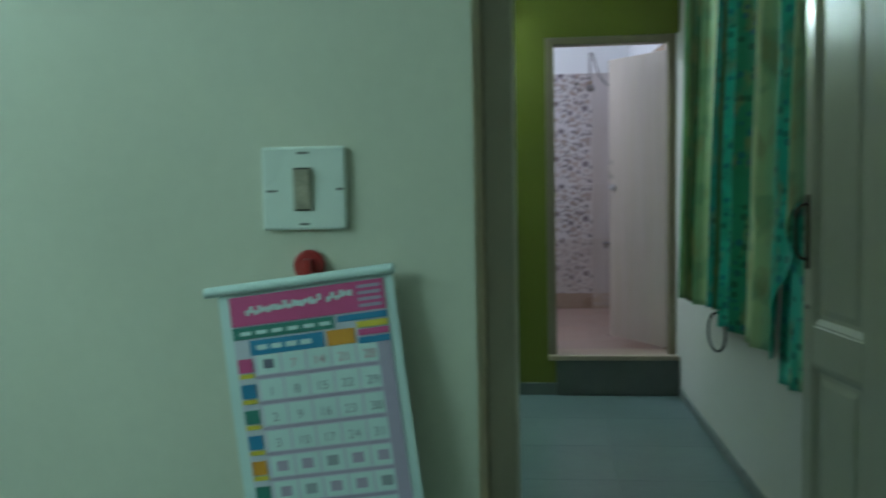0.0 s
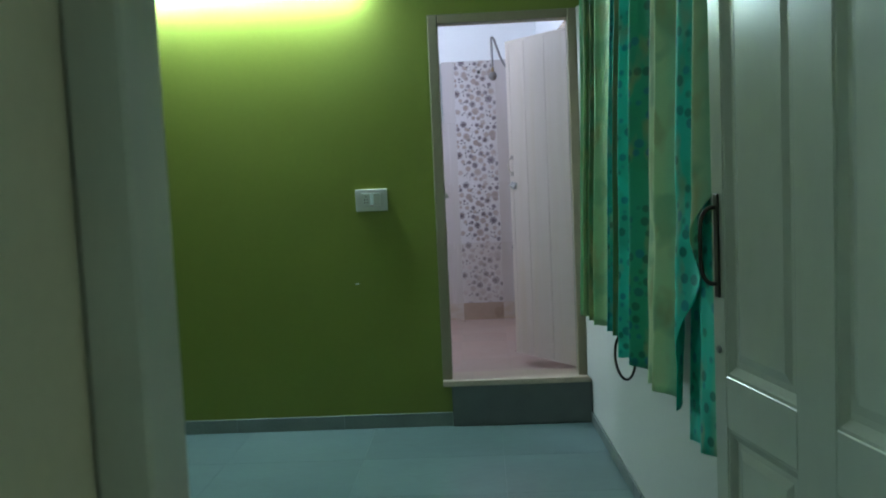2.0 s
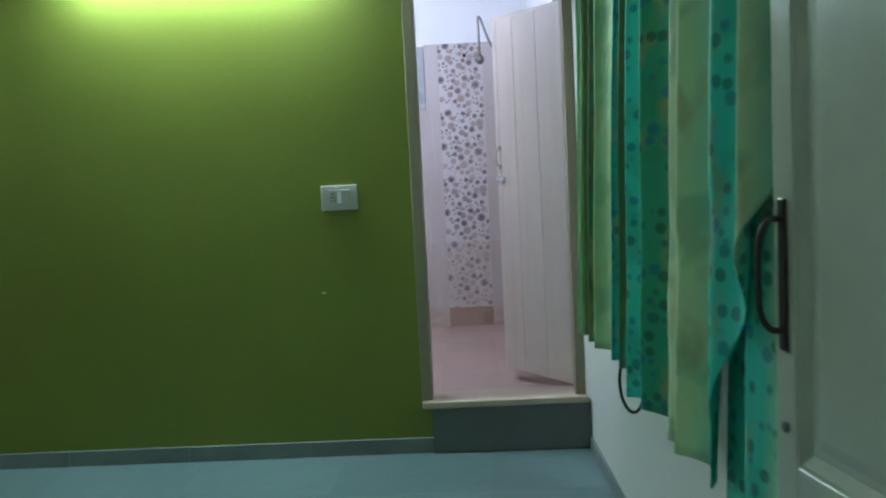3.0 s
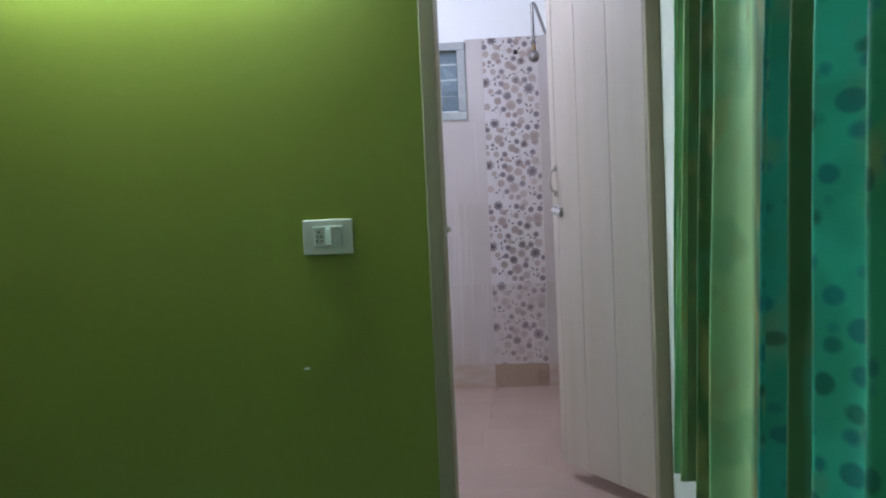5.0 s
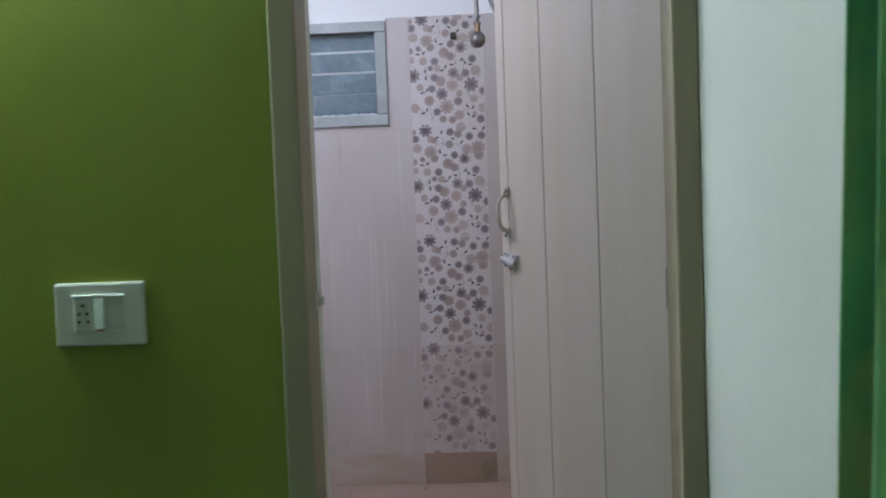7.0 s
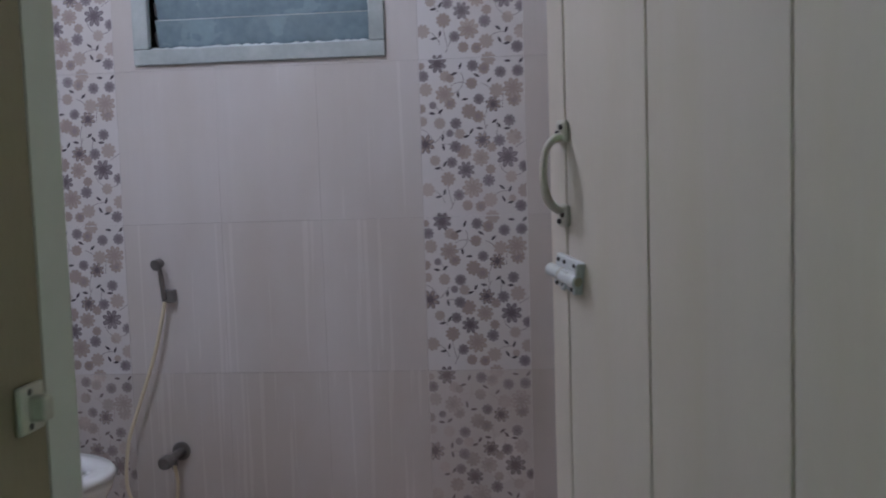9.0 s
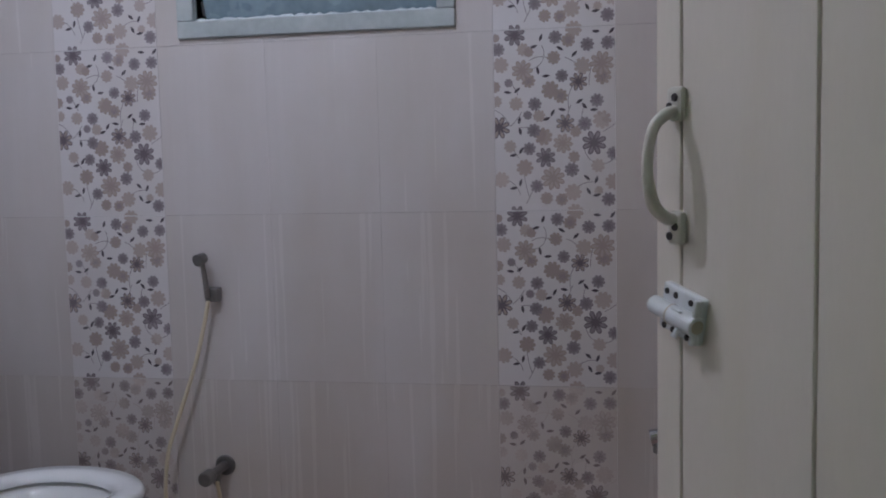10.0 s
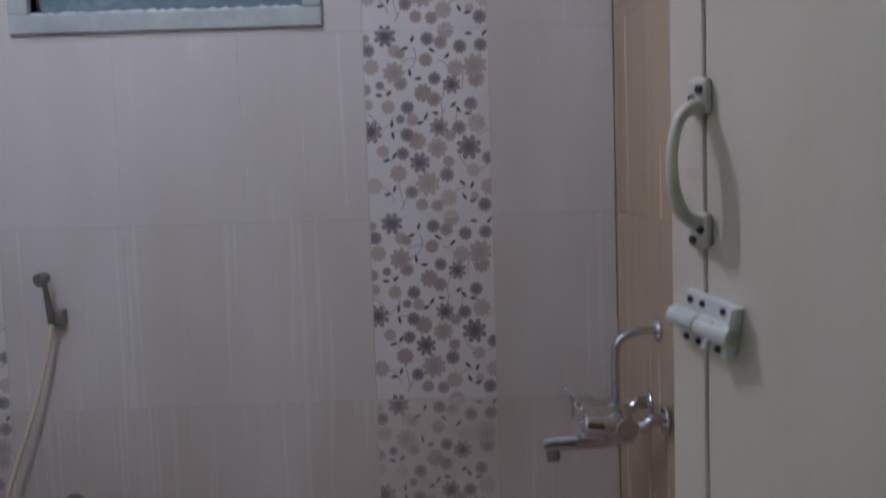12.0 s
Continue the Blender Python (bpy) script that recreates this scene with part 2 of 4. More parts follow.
def curtain_mat():
    """Printed fabric: watery stripes of green, olive, cream and teal, some darkened for fold shade, with dark dots on
    the teal and dark ones.
    """
    m = bpy.data.materials.new("printed_curtain_fabric")
    m.use_nodes = True
    nt = m.node_tree
    nd, ln = nt.nodes, nt.links
    b = nd["Principled BSDF"]
    uv = nd.new("ShaderNodeUVMap")

    def scaled(sx, sy):
        mp = nd.new("ShaderNodeMapping")
        mp.inputs["Scale"].default_value = (sx, sy, 1)
        ln.new(uv.outputs[0], mp.inputs["Vector"])
        return mp.outputs[0]

    def noise_of(vec, scale, detail=3):
        n = nd.new("ShaderNodeTexNoise")
        n.inputs["Scale"].default_value = scale
        n.inputs["Detail"].default_value = detail
        ln.new(vec, n.inputs["Vector"])
        return n.outputs[0]

    def span(value, a, b_, lo=0.0, hi=1.0):
        r = nd.new("ShaderNodeMapRange")
        for key, v in (("From Min", a), ("From Max", b_), ("To Min", lo), ("To Max", hi)):
            r.inputs[key].default_value = v
        ln.new(value, r.inputs["Value"])
        return r.outputs[0]

    def blend(fac, a, b_):
        x = nd.new("ShaderNodeMix")
        x.data_type = "RGBA"
        ln.new(fac, x.inputs["Factor"])
        for key, v in (("A", a), ("B", b_)):
            if isinstance(v, tuple):
                x.inputs[key].default_value = (*v, 1)
            else:
                ln.new(v, x.inputs[key])
        return x.outputs["Result"]

    def math_of(op, a, b_):
        x = nd.new("ShaderNodeMath")
        x.operation = op
        for k, v in ((0, a), (1, b_)):
            if isinstance(v, float):
                x.inputs[k].default_value = v
            else:
                ln.new(v, x.inputs[k])
        return x.outputs[0]

    sep = nd.new("ShaderNodeSeparateXYZ")
    ln.new(uv.outputs[0], sep.inputs[0])
    warp = noise_of(scaled(1.5, 0.8), 3.0)
    along = math_of("ADD", sep.outputs[0], math_of("MULTIPLY", math_of("SUBTRACT", warp, 0.5), 0.028))
    ramp = nd.new("ShaderNodeValToRGB")
    # Dark stops over the fold recesses carry the folds' shade along with the print.
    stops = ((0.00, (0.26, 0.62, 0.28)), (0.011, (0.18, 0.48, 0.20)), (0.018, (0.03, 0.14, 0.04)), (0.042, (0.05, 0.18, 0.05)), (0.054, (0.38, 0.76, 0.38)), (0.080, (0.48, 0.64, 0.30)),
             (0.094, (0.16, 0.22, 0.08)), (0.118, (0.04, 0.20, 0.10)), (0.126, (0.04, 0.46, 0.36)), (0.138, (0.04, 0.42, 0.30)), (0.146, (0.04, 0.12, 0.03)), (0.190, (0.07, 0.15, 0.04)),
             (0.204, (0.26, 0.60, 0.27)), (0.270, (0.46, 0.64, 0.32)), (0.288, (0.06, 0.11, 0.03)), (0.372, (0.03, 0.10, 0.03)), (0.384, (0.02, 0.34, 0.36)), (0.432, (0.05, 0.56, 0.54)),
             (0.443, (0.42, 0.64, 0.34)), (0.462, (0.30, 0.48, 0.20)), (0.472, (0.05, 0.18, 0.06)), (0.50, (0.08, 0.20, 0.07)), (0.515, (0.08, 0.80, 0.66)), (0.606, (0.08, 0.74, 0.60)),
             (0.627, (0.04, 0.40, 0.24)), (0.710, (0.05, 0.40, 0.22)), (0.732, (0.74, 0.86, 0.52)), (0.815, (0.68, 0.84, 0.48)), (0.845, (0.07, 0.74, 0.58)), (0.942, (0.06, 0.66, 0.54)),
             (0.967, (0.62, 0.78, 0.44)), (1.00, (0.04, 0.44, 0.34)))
    el = ramp.color_ramp.elements
    el[0].position, el[0].color = stops[0][0], (*stops[0][1], 1)
    el[1].position, el[1].color = stops[-1][0], (*stops[-1][1], 1)
    for p, c in stops[1:-1]:
        e = el.new(p)
        e.color = (*c, 1)
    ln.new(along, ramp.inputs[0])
    # washed blotches and tan smears
    blot = span(noise_of(scaled(13.0, 4.5), 1.3, 2), 0.52, 0.60, 0.0, 0.35)
    col = blend(blot, ramp.outputs[0], (0.04, 0.30, 0.15))
    tan = span(noise_of(scaled(20.0, 4.0), 1.6, 2), 0.54, 0.66, 0.0, 0.42)
    col = blend(tan, col, (0.46, 0.36, 0.12))
    # dots
    vo = nd.new("ShaderNodeTexVoronoi")
    vo.inputs["Scale"].default_value = 1.0
    vo.inputs["Randomness"].default_value = 0.75
    ln.new(scaled(68.0, 27.0), vo.inputs["Vector"])
    dots = span(vo.outputs["Distance"], 0.43, 0.31)
    band = math_of("ADD", math_of("MULTIPLY", math_of("GREATER_THAN", along, 0.352), math_of("LESS_THAN", along, 0.725)),
                   math_of("MULTIPLY", math_of("GREATER_THAN", along, 0.84), math_of("LESS_THAN", along, 0.955)))
    rib = math_of("SUBTRACT", 1.0, math_of("MULTIPLY", math_of("GREATER_THAN", along, 0.432), math_of("LESS_THAN", along, 0.51)))
    dots = math_of("MULTIPLY", math_of("MULTIPLY", dots, math_of("MULTIPLY", band, rib)), 0.6)
    hue = blend(span(vo.outputs["Color"], 0.35, 0.6), (0.004, 0.06, 0.05), (0.01, 0.16, 0.34))
    col = blend(dots, col, hue)
    ln.new(col, b.inputs["Base Color"])
    b.inputs["Roughness"].default_value = 0.6
    b.inputs["Sheen Weight"].default_value = 0.1
    bp = nd.new("ShaderNodeBump")
    bp.inputs["Strength"].default_value = 0.12
    bp.inputs["Distance"].default_value = 0.002
    ln.new(noise_of(scaled(500.0, 500.0), 1.0, 2), bp.inputs["Height"])
    ln.new(bp.outputs[0], b.inputs["Normal"])
    return m


M_PANE_EDGE = mat("pale_window_edging", (0.62, 0.68, 0.70), 0.5, var=0.2, fine=90)
M_CURTAIN = curtain_mat()


# ---------------------------------------------------------------- building helpers
def link(name, bm, materials, parent=None, label="", smooth=False):
    me = bpy.data.meshes.new(name)
    bmesh.ops.recalc_face_normals(bm, faces=bm.faces)
    if smooth:
        for f in bm.faces:
            f.smooth = True
    bm.to_mesh(me)
    bm.free()
    for m in materials if isinstance(materials, (list, tuple)) else [materials]:
        me.materials.append(m)
    ob = new(name, me)
    if parent is not None:
        ob.parent = parent
    if label:
        ob["label"] = label
    return ob


def part(name, bm, material, parent, label="", smooth=False):
    return link(name, bm, material, parent, label, smooth)


def thing(name, m, label, category, group=""):
    ob = new(name)
    ob.empty_display_size = 0.05
    ob.matrix_basis = m
    return tagged(ob, label, category, group)


def box(x0, y0, z0, x1, y1, z1, bevel=0.0, seg=1, bm=None, m=None):
    own = bm or bmesh.new()
    made = bmesh.ops.create_cube(own, size=1.0)["verts"]
    for v in made:
        v.co = Vector(((x0 + x1) / 2 + v.co.x * (x1 - x0), (y0 + y1) / 2 + v.co.y * (y1 - y0), (z0 + z1) / 2 + v.co.z * (z1 - z0)))
        if m is not None:
            v.co = m @ v.co
    if bevel:
        edges = list({e for v in made for e in v.link_edges})
        bmesh.ops.bevel(own, geom=edges, offset=bevel, segments=seg, affect="EDGES", profile=0.5)
    return own


def cyl(r, a, b, seg=20, r2=None, bm=None, bevel=0.0):
    """A cylinder or cone from point a to point b."""
    own = bm or bmesh.new()
    a, b = Vector(a), Vector(b)
    turn = (b - a).to_track_quat("Z", "Y").to_matrix().to_4x4()
    made = bmesh.ops.create_cone(own, cap_ends=True, segments=seg, radius1=r, radius2=r if r2 is None else r2, depth=(b - a).length,
                                 matrix=Matrix.Translation((a + b) / 2) @ turn)["verts"]
    if bevel:
        rims = [e for e in {e for v in made for e in v.link_edges} if len(e.link_faces) == 2 and e.calc_face_angle(0) > 1.0]
        bmesh.ops.bevel(own, geom=rims, offset=bevel, segments=2, affect="EDGES", profile=0.5)
    return own


def ball(r, c, scale=(1, 1, 1), bm=None, seg=18):
    own = bm or bmesh.new()
    bmesh.ops.create_uvsphere(own, u_segments=seg, v_segments=seg // 2, radius=r, matrix=Matrix.Translation(c) @ Matrix.Diagonal((*scale, 1)))
    return own


def smooth_line(points, steps=8):
    """A Catmull-Rom line through the points."""
    pts = [Vector(p) for p in points]
    pts = [2 * pts[0] - pts[1]] + pts + [2 * pts[-1] - pts[-2]]
    out = []
    for i in range(1, len(pts) - 2):
        p0, p1, p2, p3 = pts[i - 1:i + 3]
        for s in range(steps):
            t = s / steps
            out.append(0.5 * ((2 * p1) + (p2 - p0) * t + (2 * p0 - 5 * p1 + 4 * p2 - p3) * t * t + (3 * p1 - p0 - 3 * p2 + p3) * t ** 3))
    return out + [pts[-2]]


def sweep(points, radius, seg=10, bm=None, flat=1.0):
    """A pipe along a line; radius may be a function of 0..1."""
    own = bm or bmesh.new()
    rings = []
    n = len(points)
    up = Vector((0.31, 0.17, 0.93))
    for i, p in enumerate(points):
        d = (points[min(i + 1, n - 1)] - points[max(i - 1, 0)]).normalized()
        side = d.cross(up).normalized()
        top = side.cross(d).normalized()
        r = radius(i / (n - 1)) if callable(radius) else radius
        rings.append([own.verts.new(p + (side * math.cos(a) + top * math.sin(a) * flat) * r) for a in (2 * math.pi * k / seg for k in range(seg))])
    for a, b in zip(rings, rings[1:]):
        for k in range(seg):
            own.faces.new((a[k], a[(k + 1) % seg], b[(k + 1) % seg], b[k]))
    own.faces.new(rings[0][::-1])
    own.faces.new(rings[-1])
    return own


def loft(rings, bm=None, cap_first=True, cap_last=True):
    own = bm or bmesh.new()
    vs = [[own.verts.new(p) for p in ring] for ring in rings]
    n = len(vs[0])
    for a, b in zip(vs, vs[1:]):
        for k in range(n):
            own.faces.new((a[k], a[(k + 1) % n], b[(k + 1) % n], b[k]))
    if cap_first:
        own.faces.new(vs[0][::-1])
    if cap_last:
        own.faces.new(vs[-1])
    return own


def structure(name, bm, material, label, category):
    return tagged(link(name, bm, material), label, category, kind="structure")


def side_x(y):
    """The bedroom's right wall runs slightly askew."""
    return 0.012 - 0.034 * y


# ---------------------------------------------------------------- setting
H = 2.85
NEAR, BACK = -4.47, -4.18          # the hall face and the bedroom face of the wall between
LEFT = -3.15
BX0, BX1, BY0, BY1, BZ = -2.295, -0.088, 0.155, 2.325, 0.205
DOOR_L, DOOR_R = -0.924, 0.175

# wall between hall and bedroom, with the doorway
bm = box(LEFT - 0.12, NEAR, 0, DOOR_L, BACK, H)
box(DOOR_R, NEAR, 0, 1.6, BACK, H, bm=bm)
box(DOOR_L, NEAR, 2.16, DOOR_R, BACK, H, bm=bm)
structure("wall_hall", bm, M_CREAM, "cream painted wall beside the bedroom doorway", "wall")
bm = box(DOOR_L, NEAR + 0.004, 0, DOOR_L + 0.003, BACK - 0.1, 2.16)
box(DOOR_R - 0.003, NEAR + 0.004, 0, DOOR_R, BACK - 0.1, 2.16, bm=bm)
structure("wall_reveal", bm, M_REVEAL, "tan plastered reveal of the bedroom doorway", "wall")

# green wall with the bathroom doorway
bm = box(LEFT - 0.12, 0, 0, -0.80, BY0, H)
box(-0.80, 0, 2.226, 0.3, BY0, H, bm=bm)
box(0.014, 0.002, 0, 0.3, BY0, 2.226, bm=bm)
box(-0.80, 0, 0, -0.7525, BY0, 0.224, bm=bm)
structure("wall_green", bm, M_GREEN, "olive green painted bedroom wall, with faint roller texture", "wall")

# right wall of the bedroom (askew)
bm = bmesh.new()
a, b = side_x(BACK), side_x(0)
loft([[(a, BACK, z), (b, 0, z), (b + 0.14, 0, z), (a + 0.14, BACK, z)] for z in (0, H)], bm)
loft([[(-0.0095, BY0 - 0.001, z), (-0.0095, -0.006, z), (side_x(-0.5), -0.5, z), (side_x(-0.5) + 0.05, -0.5, z), (b + 0.001, -0.006, z), (b + 0.001, BY0 - 0.001, z)] for z in (0.2575, 2.225)], bm)
structure("wall_right", bm, M_WHITE, "plain white painted bedroom wall behind the curtains", "wall")
structure("wall_left", box(LEFT - 0.12, BACK, 0, LEFT, 0, H), M_LEFT, "bedroom wall toned dark tan to limit bounced light", "wall")

# hall walls
structure("wall_hall_left", box(LEFT - 0.12, -8.2, 0, LEFT, NEAR, H), M_CREAM, "cream painted hall wall", "wall")
structure("wall_hall_right", box(1.6, -8.2, 0, 1.72, BACK, H), M_CREAM, "cream painted hall wall", "wall")
structure("wall_hall_back", box(LEFT - 0.12, -8.32, 0, 1.72, -8.2, H), M_CREAM, "cream painted hall wall", "wall")

structure("ceiling", box(LEFT - 0.12, -8.32, H, 1.72, BY0, H + 0.1), M_CEIL, "white painted ceiling", "ceiling")
structure("ceiling_bath", box(BX0 - 0.1, BY0, 2.75, BX1 + 0.1, BY1 + 0.12, 2.85), M_CEIL, "white painted bathroom ceiling", "ceiling")

# bathroom walls: rough masonry behind the tiles, with the window's opening
WX0, WX1, WZ0, WZ1 = -1.547, -0.866, 1.820, 2.172
bm = box(BX0 - 0.12, BY1 + 0.01, 0, WX0, BY1 + 0.16, 2.75)
box(WX1, BY1 + 0.01, 0, BX1 + 0.12, BY1 + 0.16, 2.75, bm=bm)
box(WX0, BY1 + 0.01, 0, WX1, BY1 + 0.16, WZ0, bm=bm)
box(WX0, BY1 + 0.01, WZ1, WX1, BY1 + 0.16, 2.75, bm=bm)
structure("wall_bath_back", bm, M_BATHPAINT, "bathroom end wall, white paint above the tiles", "wall")
wall = structure("wall_bath_right", box(0.01, BY0 - BY1, 0, 0.12, 0.01, 2.75), M_BATHPAINT, "bathroom side wall, white paint above tan tiles", "wall")
wall.matrix_basis = pose(BX1, BY1, 0, 0, 0, 1.75)
structure("wall_bath_left", box(BX0 - 0.12, BY0, 0, BX0 - 0.01, BY1 + 0.01, 2.75), M_BATHPAINT, "bathroom side wall, white paint above cream tiles", "wall")
structure("wall_bath_front", box(BX0 - 0.01, BY0, 0, -0.80, BY0 + 0.01, 2.75), M_WHITE, "white painted inner face of the bathroom doorway wall", "wall")

# floors
structure("floor", box(LEFT - 0.12, -8.32, -0.12, 1.72, BY0, -0.012), M_JOINT, "grey joints under pale marble slabs", "floor")
structure("floor_bath", box(BX0 - 0.1, BY0, 0.0, BX1 + 0.1, BY1 + 0.1, BZ - 0.008), M_BFLOOR, "raised bathroom floor bed under tiles", "floor")

# bathroom threshold: dark granite riser and beige sill
structure("step_riser", box(-0.752, -0.028, 0, 0.010, BY0 + 0.01, 0.224, 0.003), M_GRANITE, "dark grey granite riser of the bathroom step", "step")
structure("door_sill", box(-0.797, -0.042, 0.2245, 0.010, BY0 + 0.03, 0.257, 0.006, 2), M_SILL, "beige stone sill on the bathroom step", "sill")

# frame of the bathroom doorway
FY0, FY1 = -0.005, 0.108
structure("door_frame_left", box(-0.7995, FY0, 0.257, -0.747, FY1, 2.2255, 0.005, 2), M_FRAME_BATH, "tan painted wooden door jamb of the bathroom", "door frame")
structure("door_frame_right", box(-0.058, FY0, 0.257, -0.010, FY1, 2.2255, 0.005, 2), M_FRAME_BATH, "tan painted wooden door jamb of the bathroom", "door frame")
structure("door_frame_head", box(-0.7465, FY0, 2.178, -0.0585, FY1, 2.2255, 0.005, 2), M_FRAME_BATH, "tan painted wooden door head of the bathroom", "door frame")
bm = box(-0.7995, FY1, 0.257, -0.748, BY0 - 0.002, 2.225)
structure("wall_reveal_bath", bm, M_WHITE, "white plastered strip behind the bathroom door frame", "wall")

# frame of the bedroom doorway
bm = box(DOOR_L + 0.003, BACK - 0.10, 0, -0.866, BACK + 0.004, 2.13, 0.004)
structure("door_frame_bedroom_left", bm, M_FRAME_IN, "grey-tan painted wooden door jamb", "door frame")
bm = box(0.115, BACK - 0.10, 0, DOOR_R - 0.003, BACK + 0.004, 2.13, 0.004)
structure("door_frame_bedroom_right", bm, M_FRAME_IN, "grey-tan painted wooden door jamb", "door frame")
bm = box(-0.8655, BACK - 0.10, 2.07, 0.1145, BACK + 0.004, 2.13, 0.004)
structure("door_frame_bedroom_head", bm, M_FRAME_IN, "grey-tan painted wooden door head", "door frame")


# ---------------------------------------------------------------- the bedroom door
def panel_door():
    length, top, thick = 1.005, 2.05, 0.036
    ang = math.degrees(math.atan2(-3.18 + 4.172, -0.085 - 0.09))
    d = thing("bedroom_door", pose(0.09, -4.172, 0.012, 0, 0, ang), "open cream enamelled wooden door with moulded panels", "door")
    # local x runs from the hinge to the free edge; the seen face looks to +y
    u = lambda s: length - s
    stiles = ((u(0.055), length), (u(0.46), u(0.335)), (0, u(0.745)))
    rails = ((0, 0.20), (0.855, 0.962), (top - 0.13, top))
    bm = bmesh.new()
    for a, b in stiles:
        box(a, -thick, 0, b, 0, top, 0.002, bm=bm)
    for (a, b) in ((u(0.335), u(0.055)), (u(0.745), u(0.46))):
        for z0, z1 in rails:
            box(a, -thick, z0, b, 0, z1, 0.002, bm=bm)
    part("frame", bm, M_DOOR, d)
    for (a, b) in ((u(0.335), u(0.055)), (u(0.745), u(0.46))):
        for z0, z1 in ((0.20, 0.855), (0.962, top - 0.13)):
            e = 0.022
            bm = bmesh.new()
            # sunk moulding round a raised field
            def ring(inset, y):
                return [(a + inset, y, z0 + inset), (b - inset, y, z0 + inset), (b - inset, y, z1 - inset), (a + inset, y, z1 - inset)]
            loft([ring(0, -thick + 0.004), ring(0, -0.003), ring(0.006, -0.004), ring(e, -0.012), ring(e + 0.012, -0.012), ring(e + 0.03, -0.007)], bm)
            part("panel", bm, M_DOOR, d)
    # pull handle on a long plate
    hx = u(0.028)
    h = part("door_handle", box(hx - 0.011, 0.0, 1.118, hx + 0.011, 0.005, 1.328, 0.003, 2), M_IRON, d, "dark bronze pull handle")
    line = smooth_line([(hx, 0.003, 1.146), (hx + 0.003, 0.020, 1.149), (hx + 0.007, 0.032, 1.172), (hx + 0.008, 0.034, 1.223), (hx + 0.007, 0.032, 1.274),
                        (hx + 0.003, 0.020, 1.297), (hx, 0.003, 1.300)])
    part("grip", sweep(line, 0.0045, 10), M_IRON, h, smooth=True)
    part("keyhole", cyl(0.008, (u(0.03), -0.001, 1.012), (u(0.03), 0.006, 1.012), 16, bevel=0.002), M_STEEL_DULL, d, "small round lock cover")
    for z in (0.25, 1.05, 1.8):
        part("hinge", cyl(0.007, (-0.004, 0.004, z), (-0.004, 0.004, z + 0.09), 12), M_STEEL_DULL, d)
    return d


panel_door()


# ---------------------------------------------------------------- the bathroom door
def pvc_door():
    p0, length = Vector((-0.045, 0.150, 0)), 0.594
    ang = 123.3
    d = thing("bathroom_door", pose(p0.x, p0.y, 0.268, 0, 0, ang), "open cream plastic bathroom door of grooved vertical planks", "door")
    top, t = 1.877, 0.028
    cuts = (0.0, 0.215, 0.410, 0.5585, length)
    for a, b in zip(cuts, cuts[1:]):
        bm = box(a + 0.0010, -t, 0.0, b - 0.0010, 0.0, top, 0.0012)
        part("plank", bm, M_PVC, d)
    part("core", box(0.004, -t + 0.004, 0.004, length - 0.004, -0.004, top - 0.004), M_SILL, d, "tan core showing between the planks")
    part("top_rail", box(0.0, -t - 0.001, top - 0.012, length, 0.0012, top + 0.003, 0.002), M_PVC, d)
    # bowed pull handle
    hx = 0.5585 + 0.002
    h = thing_part_handle(d, hx)
    # tower bolt
    z0 = 1.292 - 0.268
    latch = part("bolt_plate", box(-0.029, -0.001, -0.020, 0.022, 0.007, 0.020, 0.002, 2), M_BOLT, d, "ivory plastic tower bolt")
    latch.matrix_basis = pose(0.555, 0, z0 - 0.001, 0, -12, 0)
    part("bolt_block", box(-0.029, 0.006, -0.0195, -0.0245, 0.0125, 0.0195, 0.002, 2), M_BOLT, latch)
    part("bolt_barrel", cyl(0.0088, (-0.0294, 0.0085, -0.003), (0.0035, 0.0085, -0.003), 22, bevel=0.0012), M_BOLT, latch)
    part("bolt", cyl(0.0078, (0.0035, 0.0085, -0.003), (0.031, 0.0085, -0.003), 22, bevel=0.0025), M_BOLT, latch)
    part("bolt_ring", cyl(0.0093, (0.0022, 0.0085, -0.003), (0.0034, 0.0085, -0.003), 22), M_ROCKER, latch)
    part("bolt_slot", box(-0.014, 0.0120, 0.003, 0.0, 0.0148, 0.0062, 0.001), M_BOLT, latch)
    part("bolt_end", cyl(0.0058, (-0.0295, 0.0085, -0.003), (-0.0300, 0.0085, -0.003), 18), M_ROCKER, latch)
    part("bolt_knob", cyl(0.0022, (-0.012, 0.013, -0.008), (-0.012, 0.017, -0.017), 12, r2=0.003, bevel=0.0008), M_BOLT, latch)
    for sx, sz in ((-0.016, 0.0130), (0.004, 0.0130), (0.016, 0.0130), (-0.017, -0.0165), (0.002, -0.0165), (0.014, -0.0165)):
        part("screw", cyl(0.0028, (sx, 0.005, sz), (sx, 0.0084, sz), 12, bevel=0.001), M_SCREW, latch)
    for z in (0.2, 0.95, 1.65):
        part("hinge", cyl(0.006, (-0.003, 0.004, z), (-0.003, 0.004, z + 0.08), 12), M_STEEL_DULL, d)
    return d


